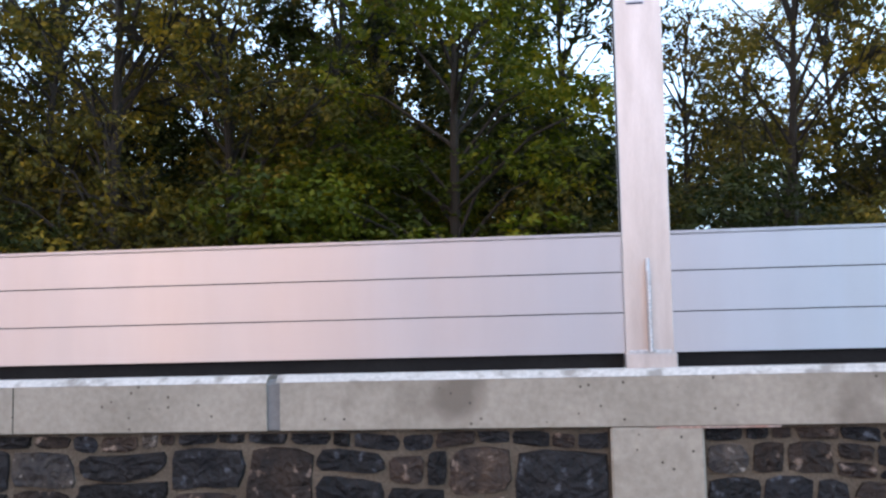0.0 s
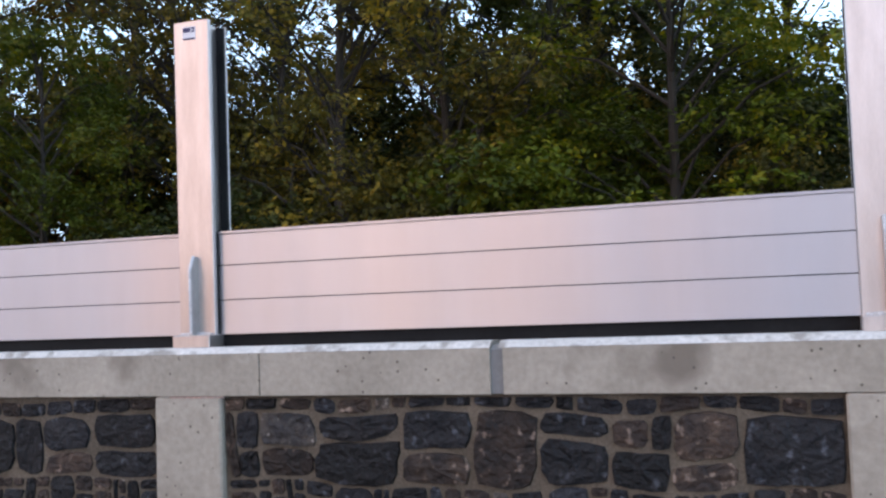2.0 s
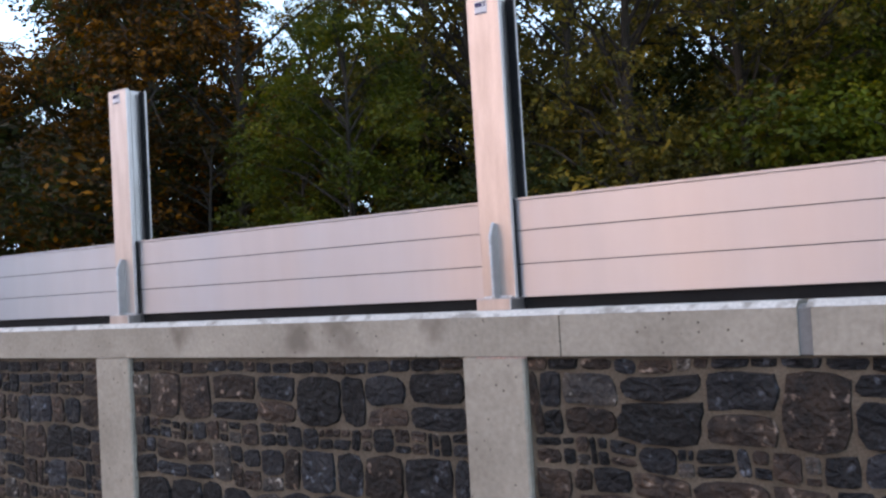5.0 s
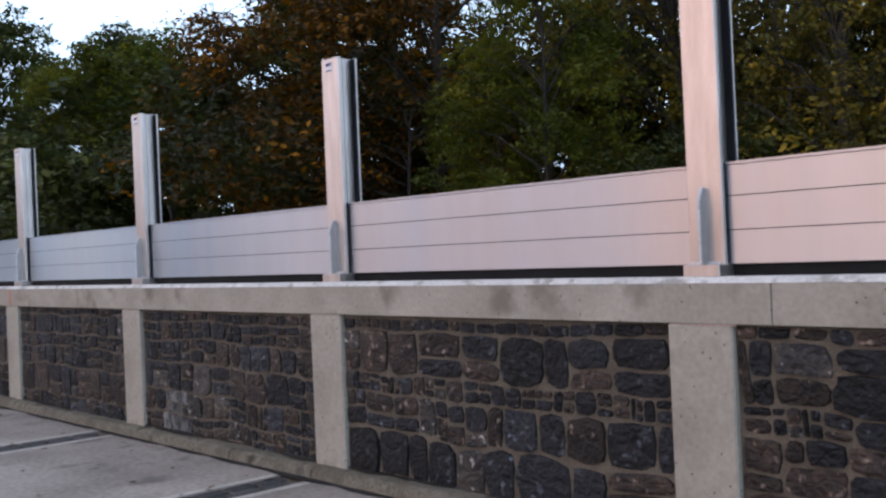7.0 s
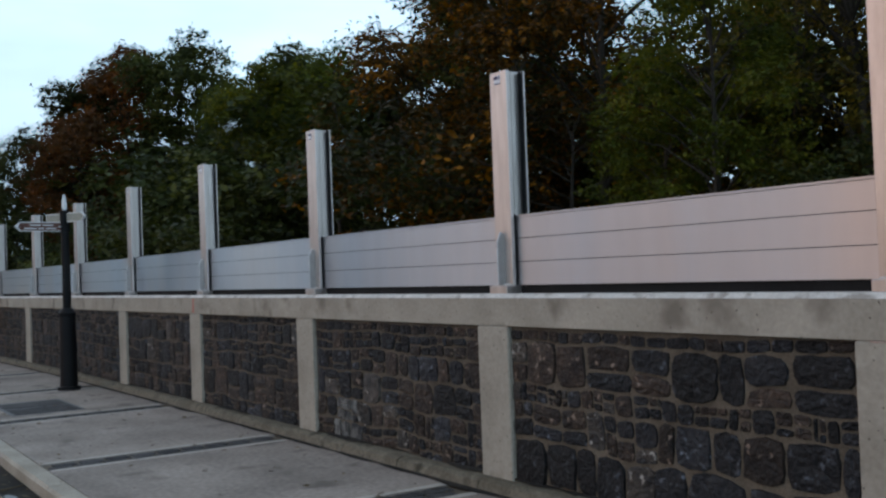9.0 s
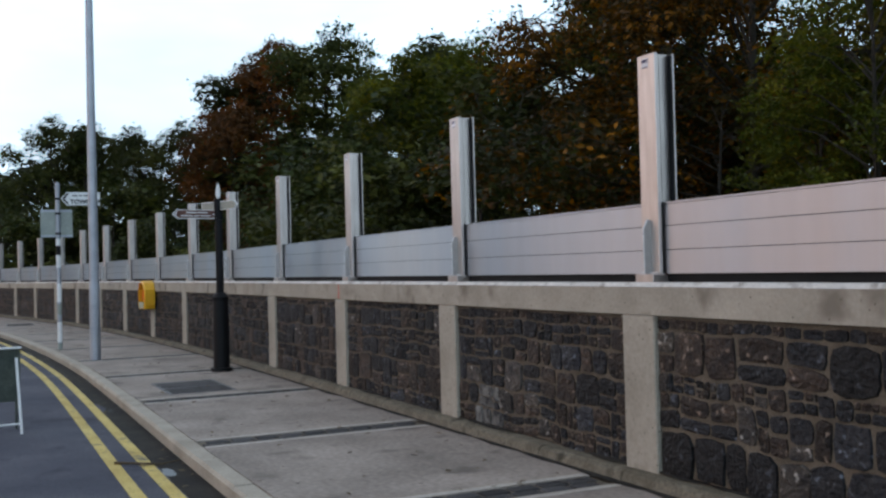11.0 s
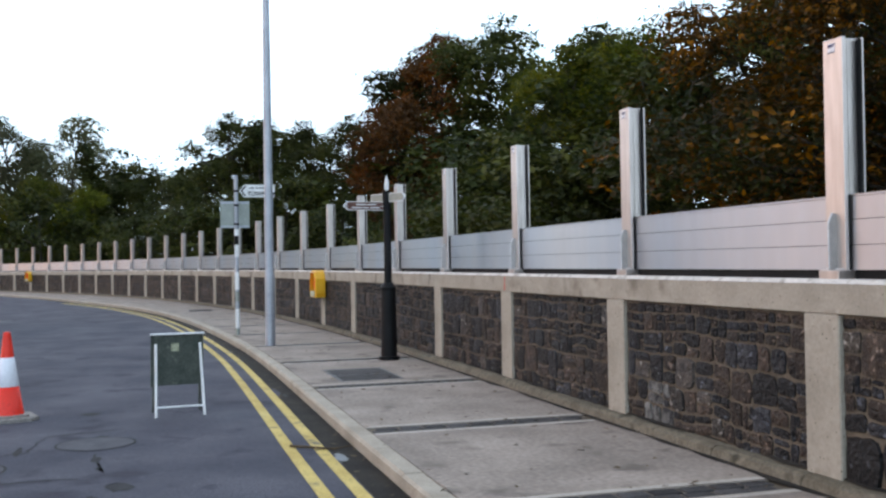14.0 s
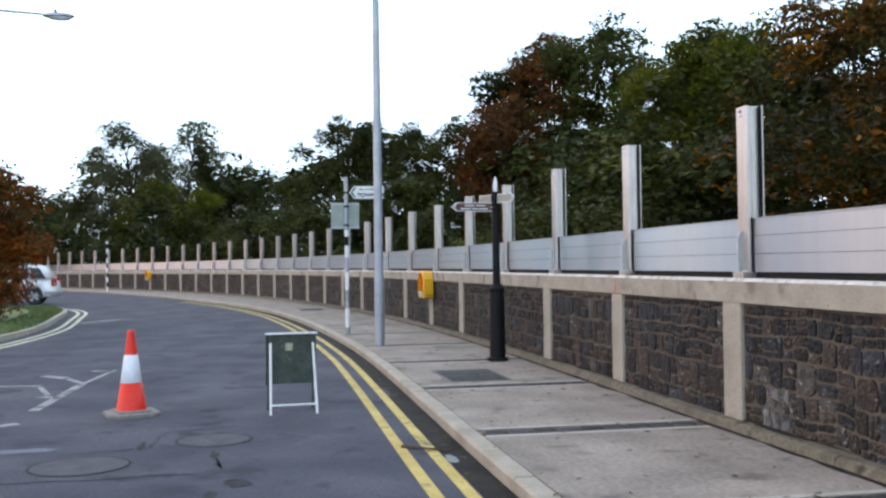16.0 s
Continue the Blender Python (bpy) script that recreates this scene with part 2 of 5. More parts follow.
M = {
    "concrete": material("concrete", (0.285, 0.249, 0.205), (0.392, 0.346, 0.290), 0.85, 0, 2.4, 42, 0.22, fine_mix=0.13, stain=((0.19, 0.16, 0.13), 2.6, 0.57), pits=True, spec=0.25),
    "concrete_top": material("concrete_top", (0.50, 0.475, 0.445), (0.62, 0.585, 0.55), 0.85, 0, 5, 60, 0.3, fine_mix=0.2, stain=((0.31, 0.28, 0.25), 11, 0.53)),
    "mortar": material("mortar", (0.086, 0.068, 0.051), (0.150, 0.120, 0.092), 0.95, 0, 4, 90, 0.5, fine_mix=0.3, spec=0.25),
    "stone": stone_material("stone", "object"),
    "stone_far": stone_material("stone_far", "island"),
    "stone_limed": material("stone_limed", (0.05, 0.048, 0.047), (0.23, 0.222, 0.21), 0.85, 0, 17, 60, 0.6, stretch=(1, 1, 0.5), rand="object", spread=0.25, stain=((0.03, 0.03, 0.033), 16, 0.52), fine_mix=0.3, spec=0.25),
    # soft pink and blue bands paint reflected surroundings into the base colour
    "aluminium": material("aluminium", (0.575, 0.525, 0.518), (0.500, 0.535, 0.590), 0.30, 0.95, 1.3, 9, 0.0, stretch=(1, 1, 0.15), rand="place", fine_mix=0.035),
    "post_metal": material("post_metal", (0.504, 0.439, 0.41), (0.627, 0.559, 0.531), 0.38, 0.9, 3, 40, 0.05, stretch=(6, 6, 1), rand="object", spread=0.04, fine_mix=0.05),
    "gusset_metal": material("gusset_metal", (0.40, 0.385, 0.38), (0.47, 0.45, 0.44), 0.42, 0.88, 3, 30, 0.03, fine_mix=0.1),
    "weld": material("weld", (0.55, 0.55, 0.56), (0.68, 0.68, 0.69), 0.5, 0.7, 30, 200, 0.5),
    "rubber": material("rubber", (0.008, 0.008, 0.009), (0.014, 0.014, 0.015), 0.7, 0, 5, 50, 0.1, fine_mix=0.2, spec=0.15),
    "ink": material("ink", (0.03, 0.03, 0.10), (0.04, 0.04, 0.12), 0.5, 0, 5, 50, 0),
    "label": material("label", (0.7, 0.7, 0.74), (0.75, 0.75, 0.8), 0.4, 0, 5, 50, 0, fine_mix=0.03),
    "pavement": material("pavement", (0.212, 0.173, 0.150), (0.342, 0.280, 0.243), 0.9, 0, 1.5, 24, 0.25, fine_mix=0.24, stain=((0.150, 0.122, 0.106), 2.2, 0.585), spec=0.25),
    "slab_margin": material("slab_margin", (0.37, 0.325, 0.285), (0.47, 0.41, 0.365), 0.9, 0, 3, 30, 0.15, fine_mix=0.15, spec=0.25),
    "kerb": material("kerb", (0.299, 0.255, 0.206), (0.416, 0.36, 0.3), 0.85, 0, 3, 70, 0.3, fine_mix=0.22, spec=0.25),
    "plinth": material("plinth", (0.100, 0.083, 0.060), (0.185, 0.155, 0.118), 0.9, 0, 5, 50, 0.6, fine_mix=0.35, stain=((0.05, 0.043, 0.03), 5, 0.58), spec=0.25),
    "asphalt": material("asphalt", (0.0401, 0.0436, 0.0615), (0.0867, 0.0885, 0.109), 0.9, 0, 0.9, 70, 0.5, fine_mix=0.45, stain=((0.0356, 0.0355, 0.0512), 2.3, 0.58), pits=True, spec=0.25),
    "ground": material("ground", (0.05, 0.06, 0.025), (0.09, 0.085, 0.04), 0.95, 0, 0.3, 9, 0.3),
    "grass": material("grass", (0.06, 0.10, 0.025), (0.11, 0.16, 0.05), 0.9, 0, 1.2, 30, 0.6, fine_mix=0.4),
    "sett": material("sett", (0.044, 0.041, 0.042), (0.078, 0.073, 0.073), 0.85, 0, 4, 60, 0.3, rand="object", spread=0.25, spec=0.15),
    "yellow_line": material("yellow_line", (0.45, 0.30, 0.075), (0.60, 0.435, 0.14), 0.8, 0, 2.5, 40, 0.2, stain=((0.12, 0.105, 0.07), 7, 0.6), fine_mix=0.25),
    "white_line": material("white_line", (0.181, 0.181, 0.186), (0.321, 0.321, 0.33), 0.8, 0, 2.0, 40, 0.2, stain=((0.0518, 0.0518, 0.0559), 4, 0.52), fine_mix=0.3),
    "pale_line": material("pale_line", (0.5, 0.45, 0.3), (0.62, 0.58, 0.45), 0.8, 0, 2.5, 40, 0.2, fine_mix=0.2),
    "leaf_island": leaf_material("leaf_island", [(0.050, 0.045, 0.012), (0.13, 0.065, 0.020), (0.27, 0.075, 0.028), (0.42, 0.092, 0.036)]),
    # silt and dirt; in the gutter it also carries the kerb face's shade
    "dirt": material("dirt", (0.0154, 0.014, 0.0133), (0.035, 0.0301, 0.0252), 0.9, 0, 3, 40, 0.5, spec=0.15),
    "filler": material("filler", (0.15, 0.155, 0.155), (0.2, 0.2, 0.2), 0.9, 0, 6, 60, 0.2, fine_mix=0.1),
    # distance haze is mixed into this leaf colour for the far trees
    "leaf_hazed": leaf_material("leaf_hazed", [(0.07, 0.085, 0.045), (0.12, 0.135, 0.075), (0.19, 0.19, 0.11)]),
    "iron": material("iron", (0.05, 0.05, 0.055), (0.085, 0.08, 0.08), 0.55, 0.4, 8, 60, 0.4),
    "black_paint": material("black_paint", (0.005, 0.005, 0.006), (0.009, 0.009, 0.010), 0.5, 0, 6, 50, 0.03, fine_mix=0.1, spec=0.15),
    "white_paint": material("white_paint", (0.66, 0.66, 0.66), (0.78, 0.78, 0.78), 0.5, 0, 4, 50, 0.02, fine_mix=0.06),
    "brown_paint": material("brown_paint", (0.10, 0.03, 0.02), (0.14, 0.045, 0.03), 0.5, 0, 5, 40, 0.02, fine_mix=0.1),
    "galvanised": material("galvanised", (0.31, 0.335, 0.375), (0.42, 0.445, 0.49), 0.5, 0.7, 3, 40, 0.05, fine_mix=0.1),
    "grey_back": material("grey_back", (0.22, 0.25, 0.23), (0.3, 0.33, 0.3), 0.5, 0.3, 3, 30, 0.03, fine_mix=0.12),
    "sign_back": material("sign_back", (0.035, 0.05, 0.042), (0.075, 0.09, 0.075), 0.5, 0.0, 9, 40, 0.1, stain=((0.16, 0.17, 0.14), 14, 0.62)),
    "lifebuoy_yellow": material("lifebuoy_yellow", (0.75, 0.32, 0.01), (0.85, 0.40, 0.02), 0.4, 0, 4, 40, 0.02, fine_mix=0.08),
    "cone_orange": material("cone_orange", (0.86, 0.02, 0.006), (0.92, 0.0275, 0.008), 0.5, 0, 5, 40, 0.02, fine_mix=0.08),
    "cone_white": material("cone_white", (0.62, 0.64, 0.70), (0.72, 0.73, 0.78), 0.4, 0, 6, 40, 0.02, fine_mix=0.07),
    "cone_base": material("cone_base", (0.16, 0.14, 0.13), (0.26, 0.23, 0.21), 0.8, 0, 8, 40, 0.2),
    "car_white": material("car_white", (0.78, 0.78, 0.78), (0.82, 0.82, 0.82), 0.25, 0, 2, 30, 0, fine_mix=0.02),
    "car_grey": material("car_grey", (0.18, 0.18, 0.18), (0.25, 0.25, 0.25), 0.5, 0, 2, 30, 0.02),
    "glass_dark": material("glass_dark", (0.01, 0.012, 0.014), (0.015, 0.017, 0.02), 0.08, 0, 2, 30, 0),
    "red_lamp": material("red_lamp", (0.35, 0.02, 0.02), (0.4, 0.03, 0.03), 0.25, 0, 2, 30, 0),
    "tyre": material("tyre", (0.015, 0.015, 0.016), (0.025, 0.025, 0.026), 0.8, 0, 9, 60, 0.2),
    "bark": material("bark", (0.0175, 0.0135, 0.01), (0.035, 0.0275, 0.02), 0.9, 0, 3, 20, 0.6, stretch=(4, 4, 1)),
    "leaf_green": leaf_material("leaf_green", [(0.0333, 0.0502, 0.00884), (0.0725, 0.101, 0.0133), (0.127, 0.143, 0.0211), (0.238, 0.197, 0.0266)]),
    "leaf_dark": leaf_material("leaf_dark", [(0.0181, 0.0275, 0.01), (0.0407, 0.0527, 0.014), (0.0849, 0.0864, 0.022)]),
    "leaf_olive": leaf_material("leaf_olive", [(0.0538, 0.0564, 0.0175), (0.121, 0.105, 0.0255), (0.282, 0.181, 0.0376)]),
    "leaf_rust": leaf_material("leaf_rust", [(0.0163, 0.0183, 0.00602), (0.0315, 0.0247, 0.00757), (0.105, 0.0435, 0.00941), (0.317, 0.127, 0.0223)]),
    "leaf_copper": leaf_material("leaf_copper", [(0.0478, 0.0299, 0.0153), (0.106, 0.0468, 0.0187), (0.213, 0.0702, 0.0213)]),
    "leaf_litter": material("leaf_litter", (0.06, 0.04, 0.022), (0.13, 0.08, 0.04), 0.9, 0, 8, 40, 0.1, rand="island", spread=0.4),
    "red_spray": material("red_spray", (0.55, 0.09, 0.06), (0.45, 0.2, 0.16), 0.9, 0, 25, 90, 0),
    "red_mark": material("red_mark", (0.46, 0.24, 0.19), (0.40, 0.33, 0.30), 0.9, 0, 20, 90, 0),
    "puddle": material("puddle", (0.02, 0.024, 0.034), (0.03, 0.034, 0.048), 0.34, 0, 2, 30, 0),
    "paper": material("paper", (0.35, 0.36, 0.24), (0.45, 0.45, 0.32), 0.8, 0, 30, 60, 0),
}


def drawn(name, amount):
    """Extruded metal: reflections smear up and down, across the drawing lines."""
    n, l = M[name].node_tree.nodes, M[name].node_tree.links
    up = n.new("ShaderNodeCombineXYZ")
    up.inputs["Z"].default_value = 1.0
    n["Principled BSDF"].inputs["Anisotropic"].default_value = amount
    l.new(up.outputs[0], n["Principled BSDF"].inputs["Tangent"])


drawn("aluminium", 1.0)


# ---------------------------------------------------------------- mesh helpers
def part(name, bm, mat, parent=None, label="", smooth=False):
    me = bpy.data.meshes.new(name)
    bm.normal_update()
    bm.to_mesh(me)
    bm.free()
    me.materials.append(M[mat])
    if smooth:
        me.polygons.foreach_set("use_smooth", [True] * len(me.polygons))
    ob = new(name, me)
    ob.parent = parent
    if label:
        tagged(ob, label)
    return ob


def raw(name, verts, faces, mat, parent=None, label=""):
    me = bpy.data.meshes.new(name)
    me.from_pydata(verts, [], faces)
    me.update()
    me.materials.append(M[mat])
    ob = new(name, me)
    ob.parent = parent
    if label:
        tagged(ob, label)
    return ob


def empty(name, m=None, label="", category="", group="", kind=""):
    ob = new(name)
    if m is not None:
        ob.matrix_basis = m
    return tagged(ob, label, category, group, kind)


def box(bm, x0, x1, y0, y1, z0, z1, bevel=0.0, m=None):
    r = bmesh.ops.create_cube(bm, size=1, matrix=Matrix.Translation(((x0 + x1) / 2, (y0 + y1) / 2, (z0 + z1) / 2)) @ Matrix.Diagonal((x1 - x0, y1 - y0, z1 - z0, 1)))
    vs = r["verts"]
    if bevel:
        es = list({e for v in vs for e in v.link_edges})
        out = bmesh.ops.bevel(bm, geom=es, offset=bevel, segments=1, affect="EDGES")
        vs = list({v for v in out["verts"]} | {v for v in vs if v.is_valid})
    if m is not None:
        bmesh.ops.transform(bm, matrix=m, verts=vs)
    return bm


def tube(bm, pts, radii, seg=12, caps=True):
    """A round bar through the points, with a radius at each."""
    rings = []
    for i, p in enumerate(pts):
        p = Vector(p)
        d = (Vector(pts[min(i + 1, len(pts) - 1)]) - Vector(pts[max(i - 1, 0)])).normalized()
        a = d.orthogonal().normalized() if abs(d.z) < 0.99 else Vector((1, 0, 0))
        a = (a - d * a.dot(d)).normalized()
        b = d.cross(a)
        rings.append([bm.verts.new(p + radii[i] * (math.cos(t) * a + math.sin(t) * b)) for t in [2 * math.pi * k / seg for k in range(seg)]])
    for r0, r1 in zip(rings, rings[1:]):
        for k in range(seg):
            bm.faces.new((r0[k], r0[(k + 1) % seg], r1[(k + 1) % seg], r1[k]))
    if caps:
        bm.faces.new(rings[0][::-1])
        bm.faces.new(rings[-1])
    return bm


def extrude(bm, outline, axis, lo, hi):
    """A prism: outline of 2D points, pushed along an axis ('x', 'y' or 'z') from lo to hi."""
    def at(p, h):
        return {"x": (h, p[0], p[1]), "y": (p[0], h, p[1]), "z": (p[0], p[1], h)}[axis]
    a = [bm.verts.new(at(p, lo)) for p in outline]
    b = [bm.verts.new(at(p, hi)) for p in outline]
    n = len(outline)
    for i in range(n):
        bm.faces.new((a[i], a[(i + 1) % n], b[(i + 1) % n], b[i]))
    bm.faces.new(a[::-1])
    bm.faces.new(b)
    bmesh.ops.recalc_face_normals(bm, faces=bm.faces[:])
    return bm


# ---------------------------------------------------------------- the line of the wall
BAY = 2.722                          # from post to post
POST_X, POST_Y, POST_W = 0.269, 3.838, 0.175   # front left edge of the first post
TOP = 1.235                          # top of the coping
STEP = BAY / 8


def line_table():
    """Place and heading every eighth of a bay, running away to the left of the first post; the wall bends towards the road."""
    rows, x, y, h = [], POST_X, POST_Y, math.pi
    for i in range(8 * 46):
        rows.append((x, y, h))
        bay = i / 8 - 3
        h += np.interp(bay, [0, 4, 8, 14, 20, 30, 34], [-0.0010, 0.0191, 0.0224, 0.0263, 0.0241, -0.0169, -0.0169]) / 8
        x, y = x + STEP * math.cos(h), y + STEP * math.sin(h)
    return np.array(rows)


LINE = line_table()


def on_line(a, off=0.0, z=0.0):
    """A place a metres along the wall from the first post (to the left), off metres behind the posts' faces."""
    if a < 0:
        x, y, h = POST_X - a, POST_Y, math.pi
    else:
        i = a / STEP
        x, y, h = (np.interp(i, np.arange(len(LINE)), LINE[:, k]) for k in range(3))
    return Vector((x + off * math.sin(h), y - off * math.cos(h), z))


def frame_at(a, off=0.0, z=0.0):
    """A pose on the wall: local x to the right along it, local y away from the road."""
    h = math.pi if a < 0 else float(np.interp(a / STEP, np.arange(len(LINE)), LINE[:, 2]))
    return Matrix.Translation(on_line(a, off, z)) @ Matrix.Rotation(h - math.pi, 4, "Z")


def ribbon(bm, profile, a0, a1, step=1.361, closed=True, shift=None):
    """Sweeps a profile of (off, z) along the wall."""
    n = max(1, round((a1 - a0) / step))
    rings = []
    for i in range(n + 1):
        a = a0 + (a1 - a0) * i / n
        rings.append([bm.verts.new(on_line(a, o + (shift(a, o) if shift else 0), z)) for o, z in profile])
    k = len(profile)
    for r0, r1 in zip(rings, rings[1:]):
        for j in range(k if closed else k - 1):
            bm.faces.new((r0[j], r0[(j + 1) % k], r1[(j + 1) % k], r1[j]))
    if closed:
        bm.faces.new(rings[0])
        bm.faces.new(rings[-1][::-1])
    bmesh.ops.recalc_face_normals(bm, faces=bm.faces[:])
    return bm


FACE = -0.129                        # the concrete face, in front of the posts
END = BAY * 42
KERB_A = [0, 8.0, 16.0, 23.7, 31.4, 38.1, 46.8, 59.6, 73.9, 130]
KERB_OFF = [-2.37, -2.37, -2.31, -2.36, -2.37, -2.55, -2.96, -2.66, -2.03, -2.03]


def kerb_off(a):
    return float(np.interp(a, KERB_A, KERB_OFF))

# ---------------------------------------------------------------- ground, road, pavement
bm = bmesh.new()
for x, y in ((-2500, -2500), (2500, -2500), (2500, 2500), (-2500, 2500)):
    bm.verts.new((x, y, -0.16))
bm.faces.new(bm.verts[:])
tagged(part("ground", bm, "ground"), "dark grassy earth reaching away on all sides", "ground", kind="structure")

bm = bmesh.new()
ribbon(bm, [(-34, -0.11), (-20, -0.11), (-12, -0.11), (-8, -0.11), (-5, -0.11), (-2.2, -0.11)], -26, END, closed=False)
road = tagged(part("road", bm, "asphalt"), "worn dark grey asphalt road with patches and cracks", "road", kind="structure")

# pavement: cast slabs between strips of dark setts
STRIPS = [-9.0, -6.2, -3.3, -0.4, 2.5, 5.55, 8.35, 11.4, 14.45, 17.5]
while STRIPS[-1] < 62:
    STRIPS.append(STRIPS[-1] + 3.05)
pavement = empty("pavement", None, "pale cast concrete pavement slabs with dark sett strips", "pavement", kind="structure")
KERB_W = 0.14
for a0, a1 in zip(STRIPS, STRIPS[1:]):
    bm = bmesh.new()
    inner = [(0, 0.0), (0, -0.06), (FACE - 0.1, -0.06), (FACE - 0.1, 0.0)]
    ribbon(bm, inner, a0 + 0.145, a1 - 0.145, 1.0, shift=lambda a, o: kerb_off(a) + KERB_W + 0.012 if o == 0 else 0.0)
    part("slab", bm, "pavement", pavement)
    for b0, b1 in ((a0 + 0.147, a0 + 0.215), (a1 - 0.215, a1 - 0.147)):
        bm = bmesh.new()
        ribbon(bm, [(0, 0.003), (0, -0.02), (FACE - 0.16, -0.02), (FACE - 0.16, 0.003)], b0, b1, 1.0, shift=lambda a, o: kerb_off(a) + KERB_W + 0.02 if o == 0 else 0.0)
        part("slab_margin", bm, "slab_margin", pavement, "smooth pale trowelled margin")
bm = bmesh.new()
ribbon(bm, [(0, 0.0), (0, -0.06), (FACE - 0.1, -0.06), (FACE - 0.1, 0.0)], STRIPS[-1] + 0.11, END, shift=lambda a, o: kerb_off(a) + KERB_W + 0.012 if o == 0 else 0.0)
part("slab", bm, "pavement", pavement)
bm = bmesh.new()
ribbon(bm, [(0.002, -0.012), (0.002, -0.14), (FACE - 0.05, -0.14), (FACE - 0.05, -0.012)], -26, END, shift=lambda a, o: kerb_off(a) + 0.05 if o == 0.002 else 0.0)
part("bedding", bm, "mortar", pavement)
# kerb stones, each 0.9 m long
kerb = empty("kerb", None, "light concrete kerb stones along the road edge", "kerb", kind="structure")
a = -8.0
while a < 70:
    ln = 0.915
    bm = bmesh.new()
    j = random.uniform(-0.004, 0.004)
    prof = [(0.012, -0.16), (0.0, -0.02), (0.018, j), (KERB_W, j), (KERB_W, -0.16)]
    ribbon(bm, prof, a + 0.004, a + ln - 0.004, 1.0, shift=lambda s, o: kerb_off(s))
    part("kerb_stone", bm, "kerb", kerb)
    a += ln
bm = bmesh.new()
ribbon(bm, [(0.012, -0.16), (0.0, -0.02), (0.018, 0.0), (KERB_W, 0.0), (KERB_W, -0.16)], a, END, shift=lambda s, o: kerb_off(s))
part("kerb_run", bm, "kerb", kerb)

# ---------------------------------------------------------------- the flood wall
wall = empty("wall_flood", None, "concrete framed flood wall with rubble stone panels", "wall", kind="structure")
bm = bmesh.new()
ribbon(bm, [(FACE + 0.036, -0.15), (FACE + 0.036, 1.05), (0.42, 1.05), (0.42, -0.15)], -3 * BAY, END)
part("core", bm, "mortar", wall)
PIER_L, PIER_R = -0.059, 0.261       # pier edges from a post's left edge, to its right
COP = [(FACE, 1.039), (FACE, TOP - 0.022), (FACE + 0.03, TOP), (0.45, TOP), (0.45, 1.039)]
# joints of the coping along the wall
JOINTS = [-3 * BAY, 1.262, 1.277, 2.275, 9.48, 20.4, 31.3, 42.2, 53.1, 64.0, 75.0, 86.0, 97.0, END]
for a0, a1 in zip(JOINTS, JOINTS[1:]):
    if a1 - a0 < 0.05:
        continue
    gap = 0.018 if abs(a1 - 1.262) < 0.01 or abs(a0 - 1.277) < 0.01 else 0.003
    bm = bmesh.new()
    ribbon(bm, COP, a0 + (gap if abs(a0 - 1.277) < 0.01 else 0.003), a1 - (gap if abs(a1 - 1.262) < 0.01 else 0.003), 0.68)
    part("coping", bm, "concrete", wall)
bm = bmesh.new()
ribbon(bm, [(FACE + 0.012, 1.04), (FACE + 0.012, TOP - 0.03), (FACE + 0.04, TOP - 0.012), (0.44, TOP - 0.012), (0.44, 1.04)], 1.2, 1.37)
part("joint_filler", bm, "filler", wall)
# pale patchy skin along the top edge
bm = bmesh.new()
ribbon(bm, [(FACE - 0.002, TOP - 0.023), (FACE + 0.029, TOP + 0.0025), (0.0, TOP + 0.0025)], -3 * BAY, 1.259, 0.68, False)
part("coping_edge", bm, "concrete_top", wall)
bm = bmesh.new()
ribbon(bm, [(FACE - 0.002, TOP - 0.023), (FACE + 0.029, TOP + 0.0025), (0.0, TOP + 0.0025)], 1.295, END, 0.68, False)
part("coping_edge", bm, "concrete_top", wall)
for k in range(-3, 42):
    bm = bmesh.new()
    box(bm, PIER_L, PIER_R, FACE, 0.2, 0.06, 1.036, 0.008)
    p = part("pier", bm, "concrete", wall)
    p.matrix_basis = frame_at(k * BAY)
# sloped plinth at the foot, cast in short lengths
PLINTH = [(FACE + 0.08, -0.02), (FACE + 0.08, 0.090), (FACE - 0.056, 0.079), (FACE - 0.086, 0.062), (FACE - 0.112, -0.02)]
a = -3 * BAY
while a < 40:
    ln = random.uniform(0.82, 1.0)
    dz, dy = random.uniform(-0.006, 0.006), random.uniform(-0.006, 0.006)
    bm = bmesh.new()
    ribbon(bm, [(o + (dy if z > 0 and o < FACE else 0), z + (dz if z > 0 else 0)) for o, z in PLINTH], a + 0.004, a + ln - 0.004, 1.0)
    part("plinth_block", bm, "plinth", wall)
    a += ln
bm = bmesh.new()
ribbon(bm, PLINTH, a, END)
part("plinth", bm, "plinth", wall)


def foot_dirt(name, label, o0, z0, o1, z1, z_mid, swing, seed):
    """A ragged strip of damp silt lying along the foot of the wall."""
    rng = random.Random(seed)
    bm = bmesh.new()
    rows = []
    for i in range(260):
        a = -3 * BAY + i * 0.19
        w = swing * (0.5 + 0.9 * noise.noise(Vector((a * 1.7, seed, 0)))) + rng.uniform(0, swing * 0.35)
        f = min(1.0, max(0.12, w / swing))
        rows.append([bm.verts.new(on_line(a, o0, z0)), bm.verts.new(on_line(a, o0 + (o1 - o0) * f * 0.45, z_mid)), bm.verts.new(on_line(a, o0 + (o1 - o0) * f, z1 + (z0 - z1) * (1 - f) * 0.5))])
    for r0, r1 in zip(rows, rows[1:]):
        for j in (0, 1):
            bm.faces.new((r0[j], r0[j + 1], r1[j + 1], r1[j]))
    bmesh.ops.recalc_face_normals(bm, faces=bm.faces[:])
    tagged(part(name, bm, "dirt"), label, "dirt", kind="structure")


